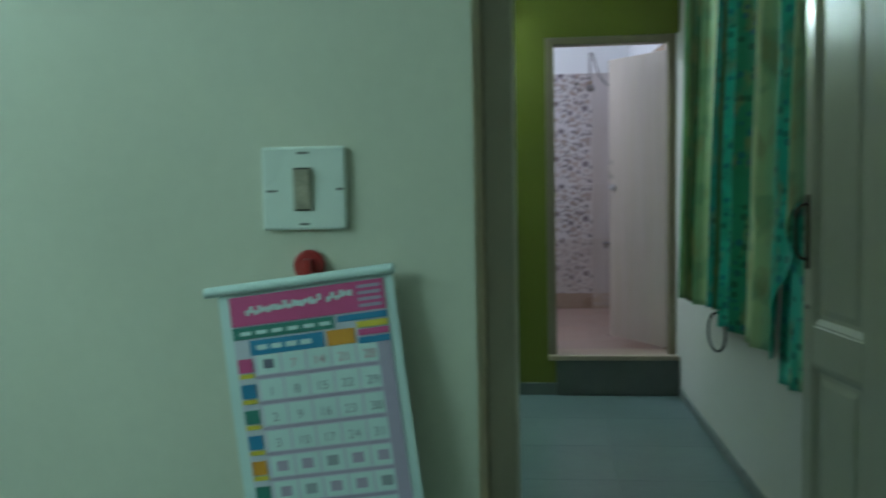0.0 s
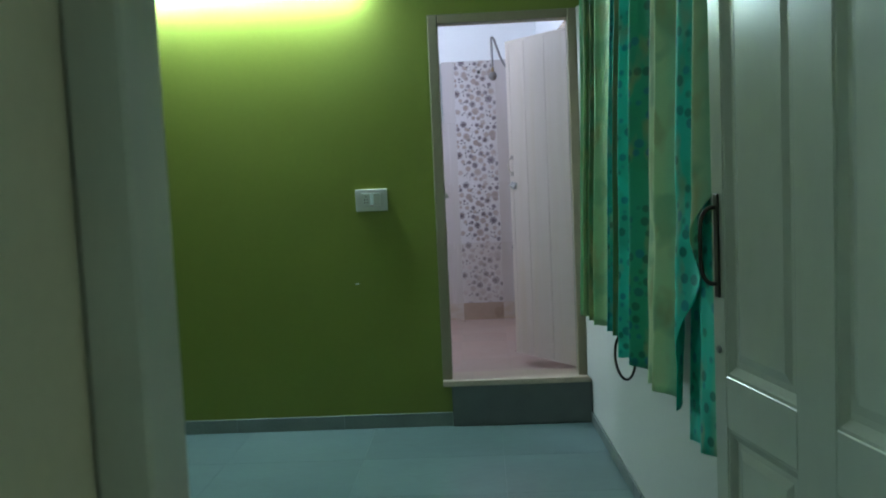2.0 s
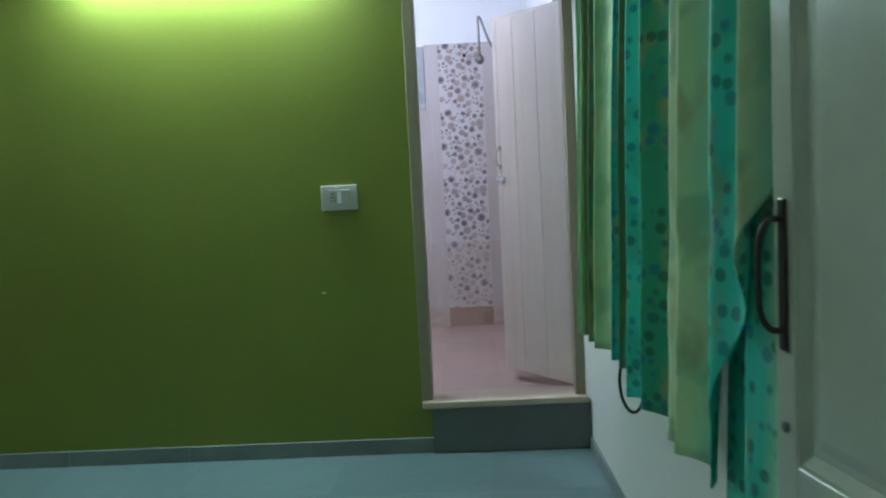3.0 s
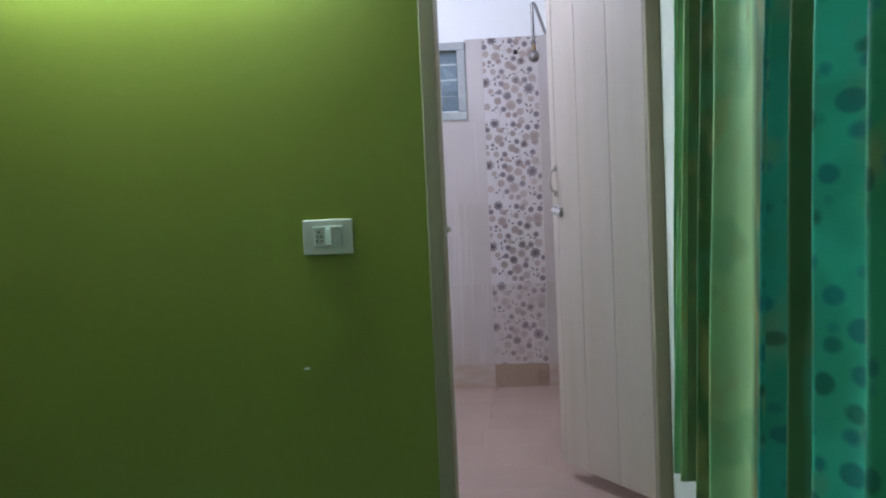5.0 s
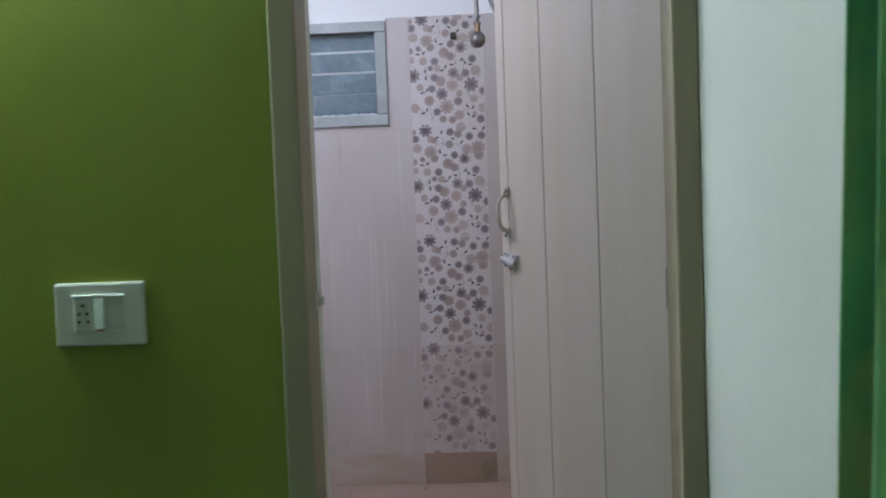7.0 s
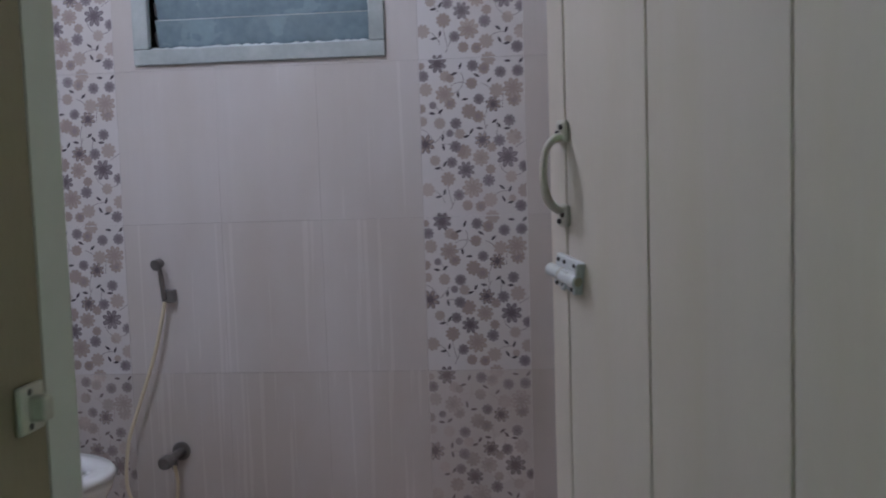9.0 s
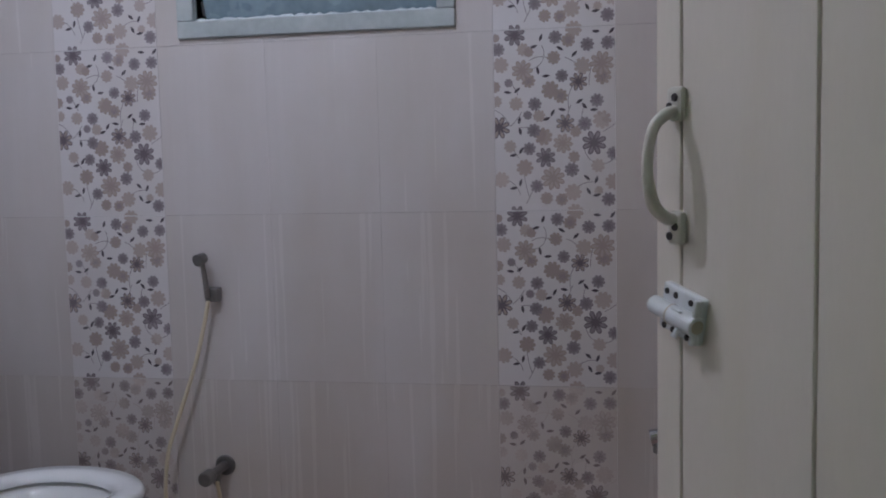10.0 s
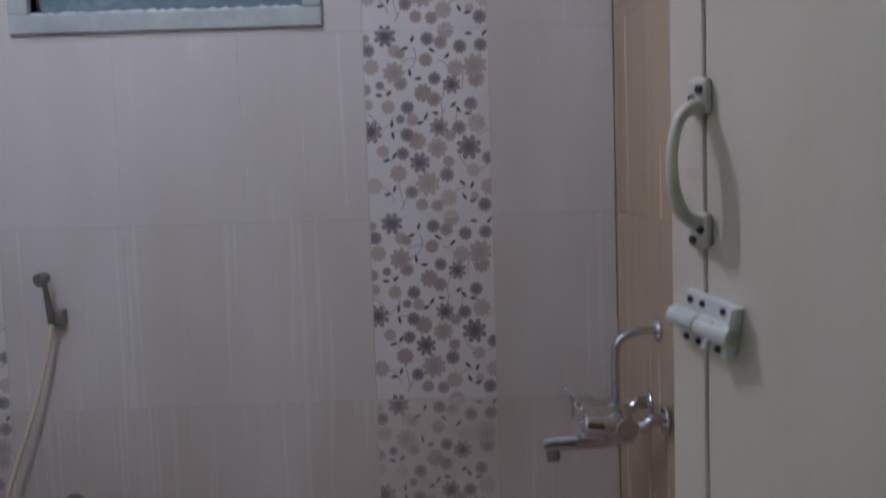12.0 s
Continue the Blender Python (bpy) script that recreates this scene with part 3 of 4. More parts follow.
def thing_part_handle(d, hx):
    zt, zb = 1.467 - 0.268, 1.354 - 0.268
    bm = bmesh.new()
    line = smooth_line([(hx, 0.004, zb + 0.012), (hx + 0.001, 0.014, zb + 0.015), (hx + 0.003, 0.0245, zb + 0.027), (hx + 0.005, 0.0285, (zt + zb) / 2),
                        (hx + 0.003, 0.0245, zt - 0.027), (hx + 0.001, 0.014, zt - 0.015), (hx, 0.004, zt - 0.012)], 8)
    sweep(line, lambda s: 0.0070 - 0.0014 * math.sin(math.pi * s), 12, bm, flat=0.8)
    h = part("door_handle", bm, M_HANDLE, d, "ivory plastic bow handle", smooth=True)
    for z in (zb + 0.006, zt - 0.006):
        part("handle_foot", box(hx - 0.010, -0.001, z - 0.014, hx + 0.010, 0.007, z + 0.014, 0.004, 2), M_HANDLE, h)
    for z in (zb - 0.001, zb + 0.007, zt - 0.008, zt - 0.001):
        part("screw", cyl(0.0035, (hx + (0.004 if z in (zb - 0.001, zt - 0.008) else -0.003), 0.005, z), (hx + (0.004 if z in (zb - 0.001, zt - 0.008) else -0.003), 0.009, z), 12, bevel=0.001), M_SCREW, h)
    return h


pvc_door()

# strike plate on the opposite jamb
s = thing("door_strike", pose(-0.7465, 0.078, 1.262), "ivory bolt catch screwed to the bathroom jamb", "bolt catch")
part("plate", box(0, -0.016, -0.017, 0.005, 0.016, 0.017, 0.002, 2), M_HANDLE, s)
part("loop", box(0.003, -0.006, -0.009, 0.017, 0.007, 0.009, 0.003, 2), M_HANDLE, s)
for z in (-0.012, 0.012):
    part("screw", cyl(0.0025, (0.003, -0.004, z), (0.0055, -0.004, z), 12), M_SCREW, s)


# ---------------------------------------------------------------- curtains
def curtain(name, y0, y1, off, hem, seed, ridges, label, cut=None, top=2.42):
    """A gathered length of fabric. ridges: (place along y, width, height) of its folds; hem(s) and cut(z) shape the lower and side edges."""
    rnd = random.Random(seed)
    nx, nz = 170, 56
    bm = bmesh.new()
    lay = bm.loops.layers.uv.new("UVMap")
    ph = [rnd.uniform(0, 6.28) for _ in range(6)]
    grid, prints = [], []
    start = max(y0, -0.97) if y0 > -1.5 else -0.84
    for j in range(nz + 1):
        row, marks = [], []
        drop = j / nz
        for i in range(nx + 1):
            s = i / nx
            z = top + (hem(s) - top) * drop
            flat_y = y0 + ((cut(z) if cut else y1) - y0) * s
            dx = 0.0
            lean = 0.0
            for n, (yc, w, a) in enumerate(ridges):
                mid = yc + 0.018 * math.sin(1.9 * drop + n * 1.7 + ph[0]) * (w / 0.1)
                t = (flat_y - mid) / (w * (0.85 + 0.3 * drop))
                g = a * (0.8 + 0.25 * drop) * math.exp(-t * t)
                dx += g
                lean -= 0.55 * t * g
            dx += 0.034 * (drop - 0.35) + 0.005 * math.sin(2.2 * drop + ph[4] + 3 * s) + 0.0028 * math.sin(40 * s + 4 * drop + ph[5]) * math.sin(8 * drop + 3 * s)
            yy = flat_y + lean
            row.append(bm.verts.new((side_x(yy) - off - dx, yy, z)))
            marks.append(((start - flat_y) / (start + 3.06), z))
        grid.append(row)
        prints.append(marks)
    for j in range(nz):
        for i in range(nx):
            f = bm.faces.new((grid[j][i], grid[j][i + 1], grid[j + 1][i + 1], grid[j + 1][i]))
            f.smooth = True
            for lp, (ii, jj) in zip(f.loops, ((i, j), (i + 1, j), (i + 1, j + 1), (i, j + 1))):
                lp[lay].uv = prints[jj][ii]
    me = bpy.data.meshes.new(name)
    bm.to_mesh(me)
    bm.free()
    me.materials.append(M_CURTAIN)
    ob = new(name, me)
    so = ob.modifiers.new("thickness", "SOLIDIFY")
    so.thickness = 0.0016
    return tagged(ob, label, "curtain", "curtains on the side wall")


curtain("curtain", -0.97, -2.07, 0.112, lambda s: 0.745 + 0.09 * s + 0.008 * math.sin(9 * s), 3,
        ((-0.985, 0.020, 0.046), (-1.06, 0.026, 0.052), (-1.155, 0.020, 0.058), (-1.32, 0.035, 0.052), (-1.44, 0.040, 0.050), (-1.74, 0.04, 0.022), (-1.82, 0.020, 0.058), (-2.0, 0.05, 0.07)),
        "green and cream striped printed curtain hanging clear of the floor")
curtain("curtain", -2.05, -3.02, 0.105, lambda s: 0.775 + 0.02 * s + 0.008 * math.sin(11 * s), 8,
        ((-2.08, 0.05, 0.075), (-2.21, 0.06, 0.07), (-2.50, 0.045, 0.07), (-2.62, 0.06, 0.085), (-2.80, 0.08, 0.075), (-2.97, 0.06, 0.085)),
        "teal and cream printed curtain caught behind the door handle",
        cut=lambda z: -3.05 if z > 1.36 else -3.05 + 0.27 * min(1.0, (1.36 - z) / 0.45))
curtain("curtain", -2.64, -3.16, 0.085, lambda s: 0.685 + 0.05 * s, 5, ((-2.72, 0.05, 0.03), (-2.9, 0.07, 0.045), (-3.05, 0.05, 0.03)),
        "dark teal printed curtain hanging behind the open door")
rod = thing("curtain_rod", pose(0, 0, 0), "plain metal curtain rod on wall brackets", "curtain rod")
part("rod", cyl(0.011, (side_x(-0.83) - 0.15, -0.83, 2.43), (side_x(-3.4) - 0.15, -3.4, 2.43), 14), M_STEEL_DULL, rod)
for y in (-0.90, -3.3):
    part("bracket", box(side_x(y) - 0.155, y - 0.01, 2.42, side_x(y) + 0.002, y + 0.01, 2.44, 0.003), M_STEEL_DULL, rod)

# loop of cable below the curtain
line = [Vector((side_x(-1.34) - 0.045, -1.34, z)) for z in (1.25, 1.0, 0.80, 0.735)]
loop = [Vector((side_x(-1.36) - 0.060 - 0.036 * math.sin(a), -1.36 + 0.03 * math.sin(a + 0.6), 0.632 + 0.09 * math.cos(a))) for a in [0.35 + 0.3 * k for k in range(20)]]
tagged(link("cable", sweep(smooth_line(line + loop, 4), 0.0055, 8), M_BLACK, smooth=True), "black cable hanging in a loop below the curtain", "cable")


# ---------------------------------------------------------------- lamps
def tube_light(m, material, label):
    """Batten with a glowing tube; local x along the tube, z up, -y into the room."""
    t = thing("tube_light", m, label, "tube light")
    part("batten", box(-0.64, -0.036, -0.02, 0.64, 0.0, 0.03, 0.005, 2), M_BATTEN, t)
    for sx in (-1, 1):
        part("end_cap", box(sx * 0.64 - 0.012, -0.084, -0.03, sx * 0.64 + 0.012, 0.0, 0.032, 0.004, 2), M_BATTEN, t)
        part("socket", cyl(0.016, (sx * 0.628, -0.052, -0.004), (sx * 0.596, -0.052, -0.004), 16), M_BATTEN, t)
    part("tube", cyl(0.014, (-0.596, -0.052, -0.004), (0.596, -0.052, -0.004), 18), material, t, "glowing fluorescent tube", smooth=True)
    return t


tube_light(pose(-1.74, 0.0, 2.41), M_TUBE, "lit fluorescent tube light on the green wall")
tube_light(pose(LEFT, -5.75, 2.30, 0, 0, 90), M_TUBE2, "lit fluorescent tube light on the hall wall")

lamp = thing("bulb_lamp", pose(-1.42, 0.88, 2.75), "lit white bulb in a holder on the bathroom ceiling", "lamp")
part("base", cyl(0.04, (0, 0, 0), (0, 0, -0.012), 20, bevel=0.003), M_BATTEN, lamp)
part("holder", cyl(0.02, (0, 0, -0.012), (0, 0, -0.05), 18), M_BATTEN, lamp)
part("bulb", ball(0.034, (0, 0, -0.085), (1, 1, 1.15)), M_BULB, lamp, "glowing bulb", smooth=True)


# ---------------------------------------------------------------- switch plates
sp = thing("switch_plate", pose(-1.194, NEAR, 1.403), "square white switch plate with a grimy rocker on the hall wall", "switch")
part("plate", box(-0.068, -0.011, -0.066, 0.068, 0.0, 0.066, 0.004, 2), M_PLATE_WHITE, sp)
r = part("rocker_frame", box(-0.017, -0.0130, -0.036, 0.015, -0.010, 0.033, 0.001), M_PLATE, sp, "yellowed rocker surround")
bm = loft([[(-0.012, -0.012, z), (0.010, -0.012, z), (0.010, y, z), (-0.012, y, z)] for y, z in ((-0.0150, -0.033), (-0.0165, -0.020), (-0.0175, 0.004), (-0.0215, 0.030))])
part("rocker", bm, M_ROCKER, r, "grimy rocker tilted on")
part("rocker_gap", box(-0.013, -0.0138, 0.0300, 0.011, -0.0128, 0.0325), M_BLACK, r)
part("rocker_gap", box(-0.013, -0.0138, -0.0355, 0.011, -0.0128, -0.0330), M_BLACK, r)
for x, z, w in ((0, 0.056, 0.010), (0, -0.057, 0.008), (-0.052, -0.004, 0.009), (0.058, -0.002, 0.006)):
    part("screw_slot", box(x - w, -0.0116, z - 0.0017, x + w, -0.0105, z + 0.0017, 0.0004), M_STEEL_DULL, sp)

sp = thing("socket_plate", pose(-1.1417, 0.0, 1.259), "ivory socket and switch plate on the green wall", "switch")
part("plate", box(-0.0865, -0.016, -0.06, 0.0865, 0.0, 0.06, 0.005, 2), M_PLATE, sp)
inner = part("module_frame", box(-0.048, -0.0185, -0.034, 0.05, -0.015, 0.036, 0.0015), M_PLATE, sp)
sk = part("socket", box(-0.046, -0.0215, -0.031, -0.011, -0.0175, 0.033, 0.002), M_PLATE, inner)
for x, z in ((-0.0285, 0.018), (-0.036, 0.002), (-0.021, 0.002), (-0.037, -0.013), (-0.020, -0.013)):
    part("pin_hole", cyl(0.0034, (x, -0.020, z), (x, -0.0222, z), 10), M_BLACK, sk)
sw = part("rocker", box(-0.007, -0.024, -0.028, 0.013, -0.0175, 0.031, 0.003, 2), M_PLATE_WHITE, inner)
part("indicator", box(-0.004, -0.0225, -0.031, 0.010, -0.0185, -0.0285, 0.0005), M_RED, sw)
part("blank", box(0.017, -0.0198, -0.031, 0.048, -0.0175, 0.020, 0.002), M_PLATE, inner)
part("module_lip", box(-0.050, -0.0235, 0.0335, 0.052, -0.0175, 0.0375, 0.001), M_PLATE_WHITE, inner)
tagged(link("paint_chip", box(-1.2535, -0.0012, 0.801, -1.2335, 0.002, 0.809, 0.001), M_WHITE), "small chipped white spot in the green paint", "paint chip")


# ---------------------------------------------------------------- wall calendar
def calendar():
    w, h = 0.286, 0.50
    c = thing("wall_calendar", pose(-1.196, NEAR - 0.026, 1.260), "printed paper wall calendar hung askew below a switch", "calendar")
    c.matrix_basis = Matrix.Translation((-1.196, NEAR - 0.026, 1.260)) @ Euler((radians(-2.5), radians(-7.2), 0)).to_matrix().to_4x4()
    part("top_bar", cyl(0.0085, (-w / 2 - 0.020, -0.002, -0.002), (w / 2 + 0.004, -0.002, -0.002), 16, bevel=0.002), M_PAPER_EDGE, c, "white rod along the calendar's top edge")
    # bowed sheet
    def sheet(x0, x1, z0, z1, lift, t=0.0006):
        b = bmesh.new()
        n = 12
        rings = []
        for i in range(n + 1):
            z = z1 + (z0 - z1) * i / n
            bow = -0.010 * math.sin(math.pi * min(1, -z / h) * 0.9) - lift
            rings.append([(x0, bow, z), (x1, bow, z), (x1, bow + t, z), (x0, bow + t, z)])
        return loft(rings, b)
    backing = part("backing_sheet", sheet(-w / 2, w / 2, -h, -0.004, 0.0), M_PAPER_EDGE, c, "pale cyan paper border")
    x0, x1 = -w / 2 + 0.018, w / 2 - 0.016
    page = part("page", sheet(x0, x1, -h + 0.02, -0.014, 0.0010), M_PAPER, c, "lilac printed month page")
    part("banner", sheet(x0, x1, -0.062, -0.015, 0.0020), M_PINK, page)
    for a, b, z, n in ((0.10, 0.60, -0.041, 18), (0.63, 0.80, -0.036, 6)):
        for i in range(n):
            s0 = a + (b - a) * i / n
            s1 = s0 + (b - a) / n * 0.86
            zz = z + 0.0025 * math.sin(2.3 * i) + 0.006 * i / n
            part("heading_stroke", sheet(x0 + (x1 - x0) * s0, x0 + (x1 - x0) * s1, zz - 0.003 - 0.002 * (i % 3 == 0), zz + 0.004 + 0.003 * (i % 2), 0.0028), M_PAPER_EDGE, page)
    for i in range(4):
        part("side_note", sheet(x0 + (x1 - x0) * 0.83, x1 - 0.006, -0.026 - 0.010 * i, -0.021 - 0.010 * i, 0.0028), M_LILAC, page)
    part("green_band", sheet(x0, x0 + (x1 - x0) * 0.66, -0.083, -0.064, 0.0020), M_TEALINK, page)
    for i in range(6):
        part("band_stroke", sheet(x0 + 0.012 + 0.026 * i, x0 + 0.030 + 0.026 * i, -0.077, -0.071, 0.0028), M_PAPER_EDGE, page)
    part("blue_band", sheet(x0 + (x1 - x0) * 0.10, x0 + (x1 - x0) * 0.58, -0.110, -0.086, 0.0020), M_BLUE, page)
    for i in range(4):
        part("band_stroke", sheet(x0 + 0.036 + 0.024 * i, x0 + 0.054 + 0.024 * i, -0.102, -0.094, 0.0028), M_PAPER_EDGE, page)
    part("orange_block", sheet(x0 + (x1 - x0) * 0.60, x0 + (x1 - x0) * 0.78, -0.110, -0.086, 0.0020), M_ORANGE, page)
    for i, m in enumerate((M_BLUE, M_YELLOW, M_PINK, M_BLUE)):
        part("colour_bar", sheet(x0 + (x1 - x0) * (0.68 if i == 0 else 0.80), x1, -0.075 - 0.0125 * i, -0.065 - 0.0125 * i, 0.0022), m, page)
    rows = [-0.126 - 0.041 * k for k in range(8)]
    cols = [x0 + 0.052 + 0.041 * k for k in range(5)]
    tones = (M_PINK, M_BLUE, M_TEALINK, M_BLUE, M_ORANGE, M_TEALINK, M_INKGREY, M_PINK)
    part("side_column", sheet(x1 - 0.022, x1, -h + 0.03, -0.112, 0.0018), M_LILAC, page)
    for z, m in zip(rows, tones):
        if z < -h + 0.06:
            continue
        part("day_mark", sheet(x0 + 0.002, x0 + 0.026, z - 0.010, z + 0.012, 0.0022), m, page)
        part("day_gap", sheet(x0 + 0.002, x0 + 0.026, z - 0.019, z - 0.012, 0.0022), M_YELLOW, page)
        part("row_band", sheet(x0 + 0.028, x1 - 0.024, z - 0.022, z - 0.017, 0.0016), M_LILAC, page)
        for k in cols:
            part("date_box", sheet(k - 0.0185, k + 0.0185, z - 0.015, z + 0.017, 0.0016), M_PAPER_EDGE, page)
    dates = (("", "7", "14", "21", "28"), ("1", "8", "15", "22", "29"), ("2", "9", "16", "23", "30"), ("3", "10", "17", "24", "31"))
    for row, z in enumerate(rows):
        for k, x in enumerate(cols):
            if row >= len(dates):
                if z > -h + 0.06:
                    part("date_mark", sheet(x - 0.009, x + 0.009, z - 0.007, z + 0.009, 0.0024), M_LILAC if (row + k) % 3 else M_DATE, page)
                continue
            if not dates[row][k]:
                part("date_mark", sheet(x - 0.008, x + 0.008, z - 0.006, z + 0.008, 0.0024), M_INKGREY, page)
                continue
            cu = bpy.data.curves.new("date", "FONT")
            cu.body = dates[row][k]
            cu.size = 0.020
            cu.align_x = "CENTER"
            cu.extrude = 0.0002
            cu.materials.append(M_DATE_PINK if row == 0 else M_DATE)
            ob = new("date", cu)
            ob.parent = page
            bow = -0.010 * math.sin(math.pi * (-z / h) * 0.9) - 0.0030
            ob.matrix_basis = pose(x, bow, z - 0.009, 90, 0, 0)
    return c


calendar()
hk = thing("wall_hook", pose(-1.190, NEAR, 1.279), "round red plastic hook stuck on the hall wall", "hook")
part("disc", cyl(0.026, (0, 0, 0), (0, -0.010, 0), 28, bevel=0.003), M_RED, hk)
part("peg", box(-0.007, -0.030, -0.019, 0.007, -0.008, 0.012, 0.003, 2), M_RED, hk)


# ---------------------------------------------------------------- bathroom window
WY = BY1
f = thing("bathroom_window", pose(0, 0, 0), "small louvred window in a paint-smeared grey frame", "window")
FX0, FX1, FZ0, FZ1 = -1.596, -0.818, 1.773, 2.216
def frame_side(x0, z0, x1, z1):
    return part("window_frame", box(x0, WY - 0.016, z0, x1, WY + 0.10, z1, 0.004, 2), M_WINFRAME, f)
frame_side(FX0, FZ0, FX1, WZ0)
frame_side(FX0, WZ1, FX1, FZ1)
frame_side(FX0, WZ0 + 0.0005, WX0, WZ1 - 0.0005)
frame_side(WX1, WZ0 + 0.0005, FX1, WZ1 - 0.0005)
for i in range(4):
    z = WZ0 + 0.042 + i * 0.089
    m = Matrix.Translation((0, WY + 0.050, z)) @ Matrix.Rotation(radians(-72), 4, "X")
    part("louvre_pane", box(WX0 + 0.006, -0.054, -0.0025, WX1 - 0.006, 0.054, 0.0025, 0.001, m=m), M_GLASS, f, "dusty bluish glass slat")
    # Pale strips along the slat edges, wider on the two middle slats.
    e = 0.011 if i in (1, 2) else 0.004
    part("pane_edge", box(WX0 + 0.007, -0.0565 - (e - 0.004), -0.004, WX1 - 0.007, -0.0542, 0.0045, 0.0008, m=m), M_PANE_EDGE, f, "pale strip along the slat edge")
    for x in (WX0 + 0.003, WX1 - 0.003):
        part("louvre_clip", box(x - 0.004, -0.02, -0.005, x + 0.004, 0.02, 0.005, 0.001, m=m), M_STEEL_DULL, f)


# rough plaster smeared along the inner foot of the frame
rnd = random.Random(11)
rings = []
for k in range(61):
    x = WX0 + 0.002 + (WX1 - WX0 - 0.004) * k / 60
    hgt, dep = 0.005 + 0.007 * rnd.random(), 0.010 + 0.008 * rnd.random()
    rings.append([(x, WY - 0.004, WZ0 - 0.003), (x, WY - 0.004, WZ0 + hgt * 0.5), (x, WY + dep, WZ0 + hgt), (x, WY + dep + 0.012, WZ0 - 0.003)])
part("plaster_smear", loft(rings), M_PANE_EDGE, f, "rough white plaster smear", smooth=True)


# ---------------------------------------------------------------- health faucet, valve, mixer, shower
hf = thing("hand_spray", pose(-1.525, BY1, 1.064), "grey bidet hand spray in a wall holder with a cream hose", "hand spray")
part("holder", box(-0.017, -0.034, -0.022, 0.022, 0.0, 0.018, 0.004, 2), M_STEEL_DULL, hf)
part("spray_handle", sweep(smooth_line([(-0.006, -0.038, -0.01), (-0.008, -0.042, 0.03), (-0.011, -0.046, 0.07), (-0.013, -0.050, 0.098)]), lambda s: 0.0085 - 0.002 * s, 12), M_STEEL_DULL, hf, smooth=True)
part("spray_head", cyl(0.015, (-0.012, -0.038, 0.104), (-0.019, -0.066, 0.098), 18, r2=0.018, bevel=0.002), M_STEEL_DULL, hf)
part("hose", sweep(smooth_line([(-0.006, -0.036, -0.018), (-0.018, -0.040, -0.08), (-0.050, -0.045, -0.20), (-0.108, -0.05, -0.36), (-0.142, -0.055, -0.47), (-0.150, -0.05, -0.62),
                               (-0.07, -0.045, -0.72), (-0.01, -0.045, -0.70), (0.012, -0.055, -0.60), (0.005, -0.055, -0.53)], 7), 0.0058, 9), M_HOSE, hf, "cream plastic hose", smooth=True)

vl = thing("stop_valve", pose(-1.515, BY1, 0.565), "dull chrome angle valve on the tiled wall", "valve")
part("flange", cyl(0.030, (0, 0, 0), (0, -0.008, 0), 24, bevel=0.003), M_STEEL_DULL, vl)
part("body", cyl(0.013, (0, -0.006, 0), (-0.012, -0.075, -0.006), 16), M_STEEL_DULL, vl)
part("knob", cyl(0.021, (-0.013, -0.075, -0.007), (-0.018, -0.112, -0.010), 20, bevel=0.005), M_STEEL_DULL, vl)
part("outlet", cyl(0.009, (-0.006, -0.045, -0.003), (-0.008, -0.047, -0.045), 12), M_STEEL_DULL, vl)

mx = thing("wall_mixer", pose(BX1 + 0.011, 1.93, 0.865), "chrome wall mixer tap with bend pipe and spout", "tap")
for y in (-0.075, 0.075):
    part("wall_flange", cyl(0.030, (0, y, 0), (-0.010, y, 0), 22, bevel=0.003), M_CHROME, mx)
    part("inlet", sweep(smooth_line([(-0.004, y, 0), (-0.035, y, 0.0), (-0.05, y * 0.95, -0.012), (-0.085, y * 0.85, -0.016)], 5), 0.014, 14), M_CHROME, mx, smooth=True)
part("body", cyl(0.026, (-0.09, -0.095, -0.014), (-0.09, 0.095, -0.014), 22, bevel=0.004), M_CHROME, mx)
for y, z in ((-0.070, -0.014), (0.070, -0.014)):
    part("valve_neck", cyl(0.024, (-0.09, y, z), (-0.135, y, z + 0.004), 20, bevel=0.003), M_CHROME, mx)
    k = part("tap_knob", cyl(0.031, (-0.133, y, z + 0.004), (-0.180, y, z + 0.010), 20, r2=0.027, bevel=0.006), M_CHROME, mx)
    part("lever", sweep([Vector((-0.172, y, z + 0.016)), Vector((-0.184, y - 0.004, z + 0.034)), Vector((-0.198, y - 0.01, z + 0.060))], lambda s: 0.007 - 0.003 * s, 10), M_CHROME, k, smooth=True)
part("diverter", cyl(0.027, (-0.092, 0, -0.006), (-0.180, 0, 0.004), 20, bevel=0.005), M_CHROME, mx)
part("spout", sweep(smooth_line([(-0.06, 0, -0.052), (-0.12, -0.004, -0.058), (-0.175, -0.006, -0.061), (-0.235, -0.006, -0.063), (-0.256, -0.006, -0.067)]), lambda s: 0.016 + 0.002 * s, 14), M_CHROME, mx, smooth=True)
part("spout_end", cyl(0.015, (-0.236, -0.006, -0.066), (-0.236, -0.006, -0.100), 18, bevel=0.002), M_STEEL_DULL, mx)
part("bend_pipe", sweep(smooth_line([(-0.095, 0.0, 0.0), (-0.095, 0.0, 0.06), (-0.095, 0.0, 0.125), (-0.088, 0.0, 0.155), (-0.066, 0.0, 0.172), (-0.03, 0.0, 0.178), (-0.002, 0.0, 0.178)], 6), 0.0095, 14), M_CHROME, mx, smooth=True)
part("bend_flange", cyl(0.026, (0, 0, 0.178), (-0.008, 0, 0.178), 22, r2=0.020, bevel=0.002), M_CHROME, mx)

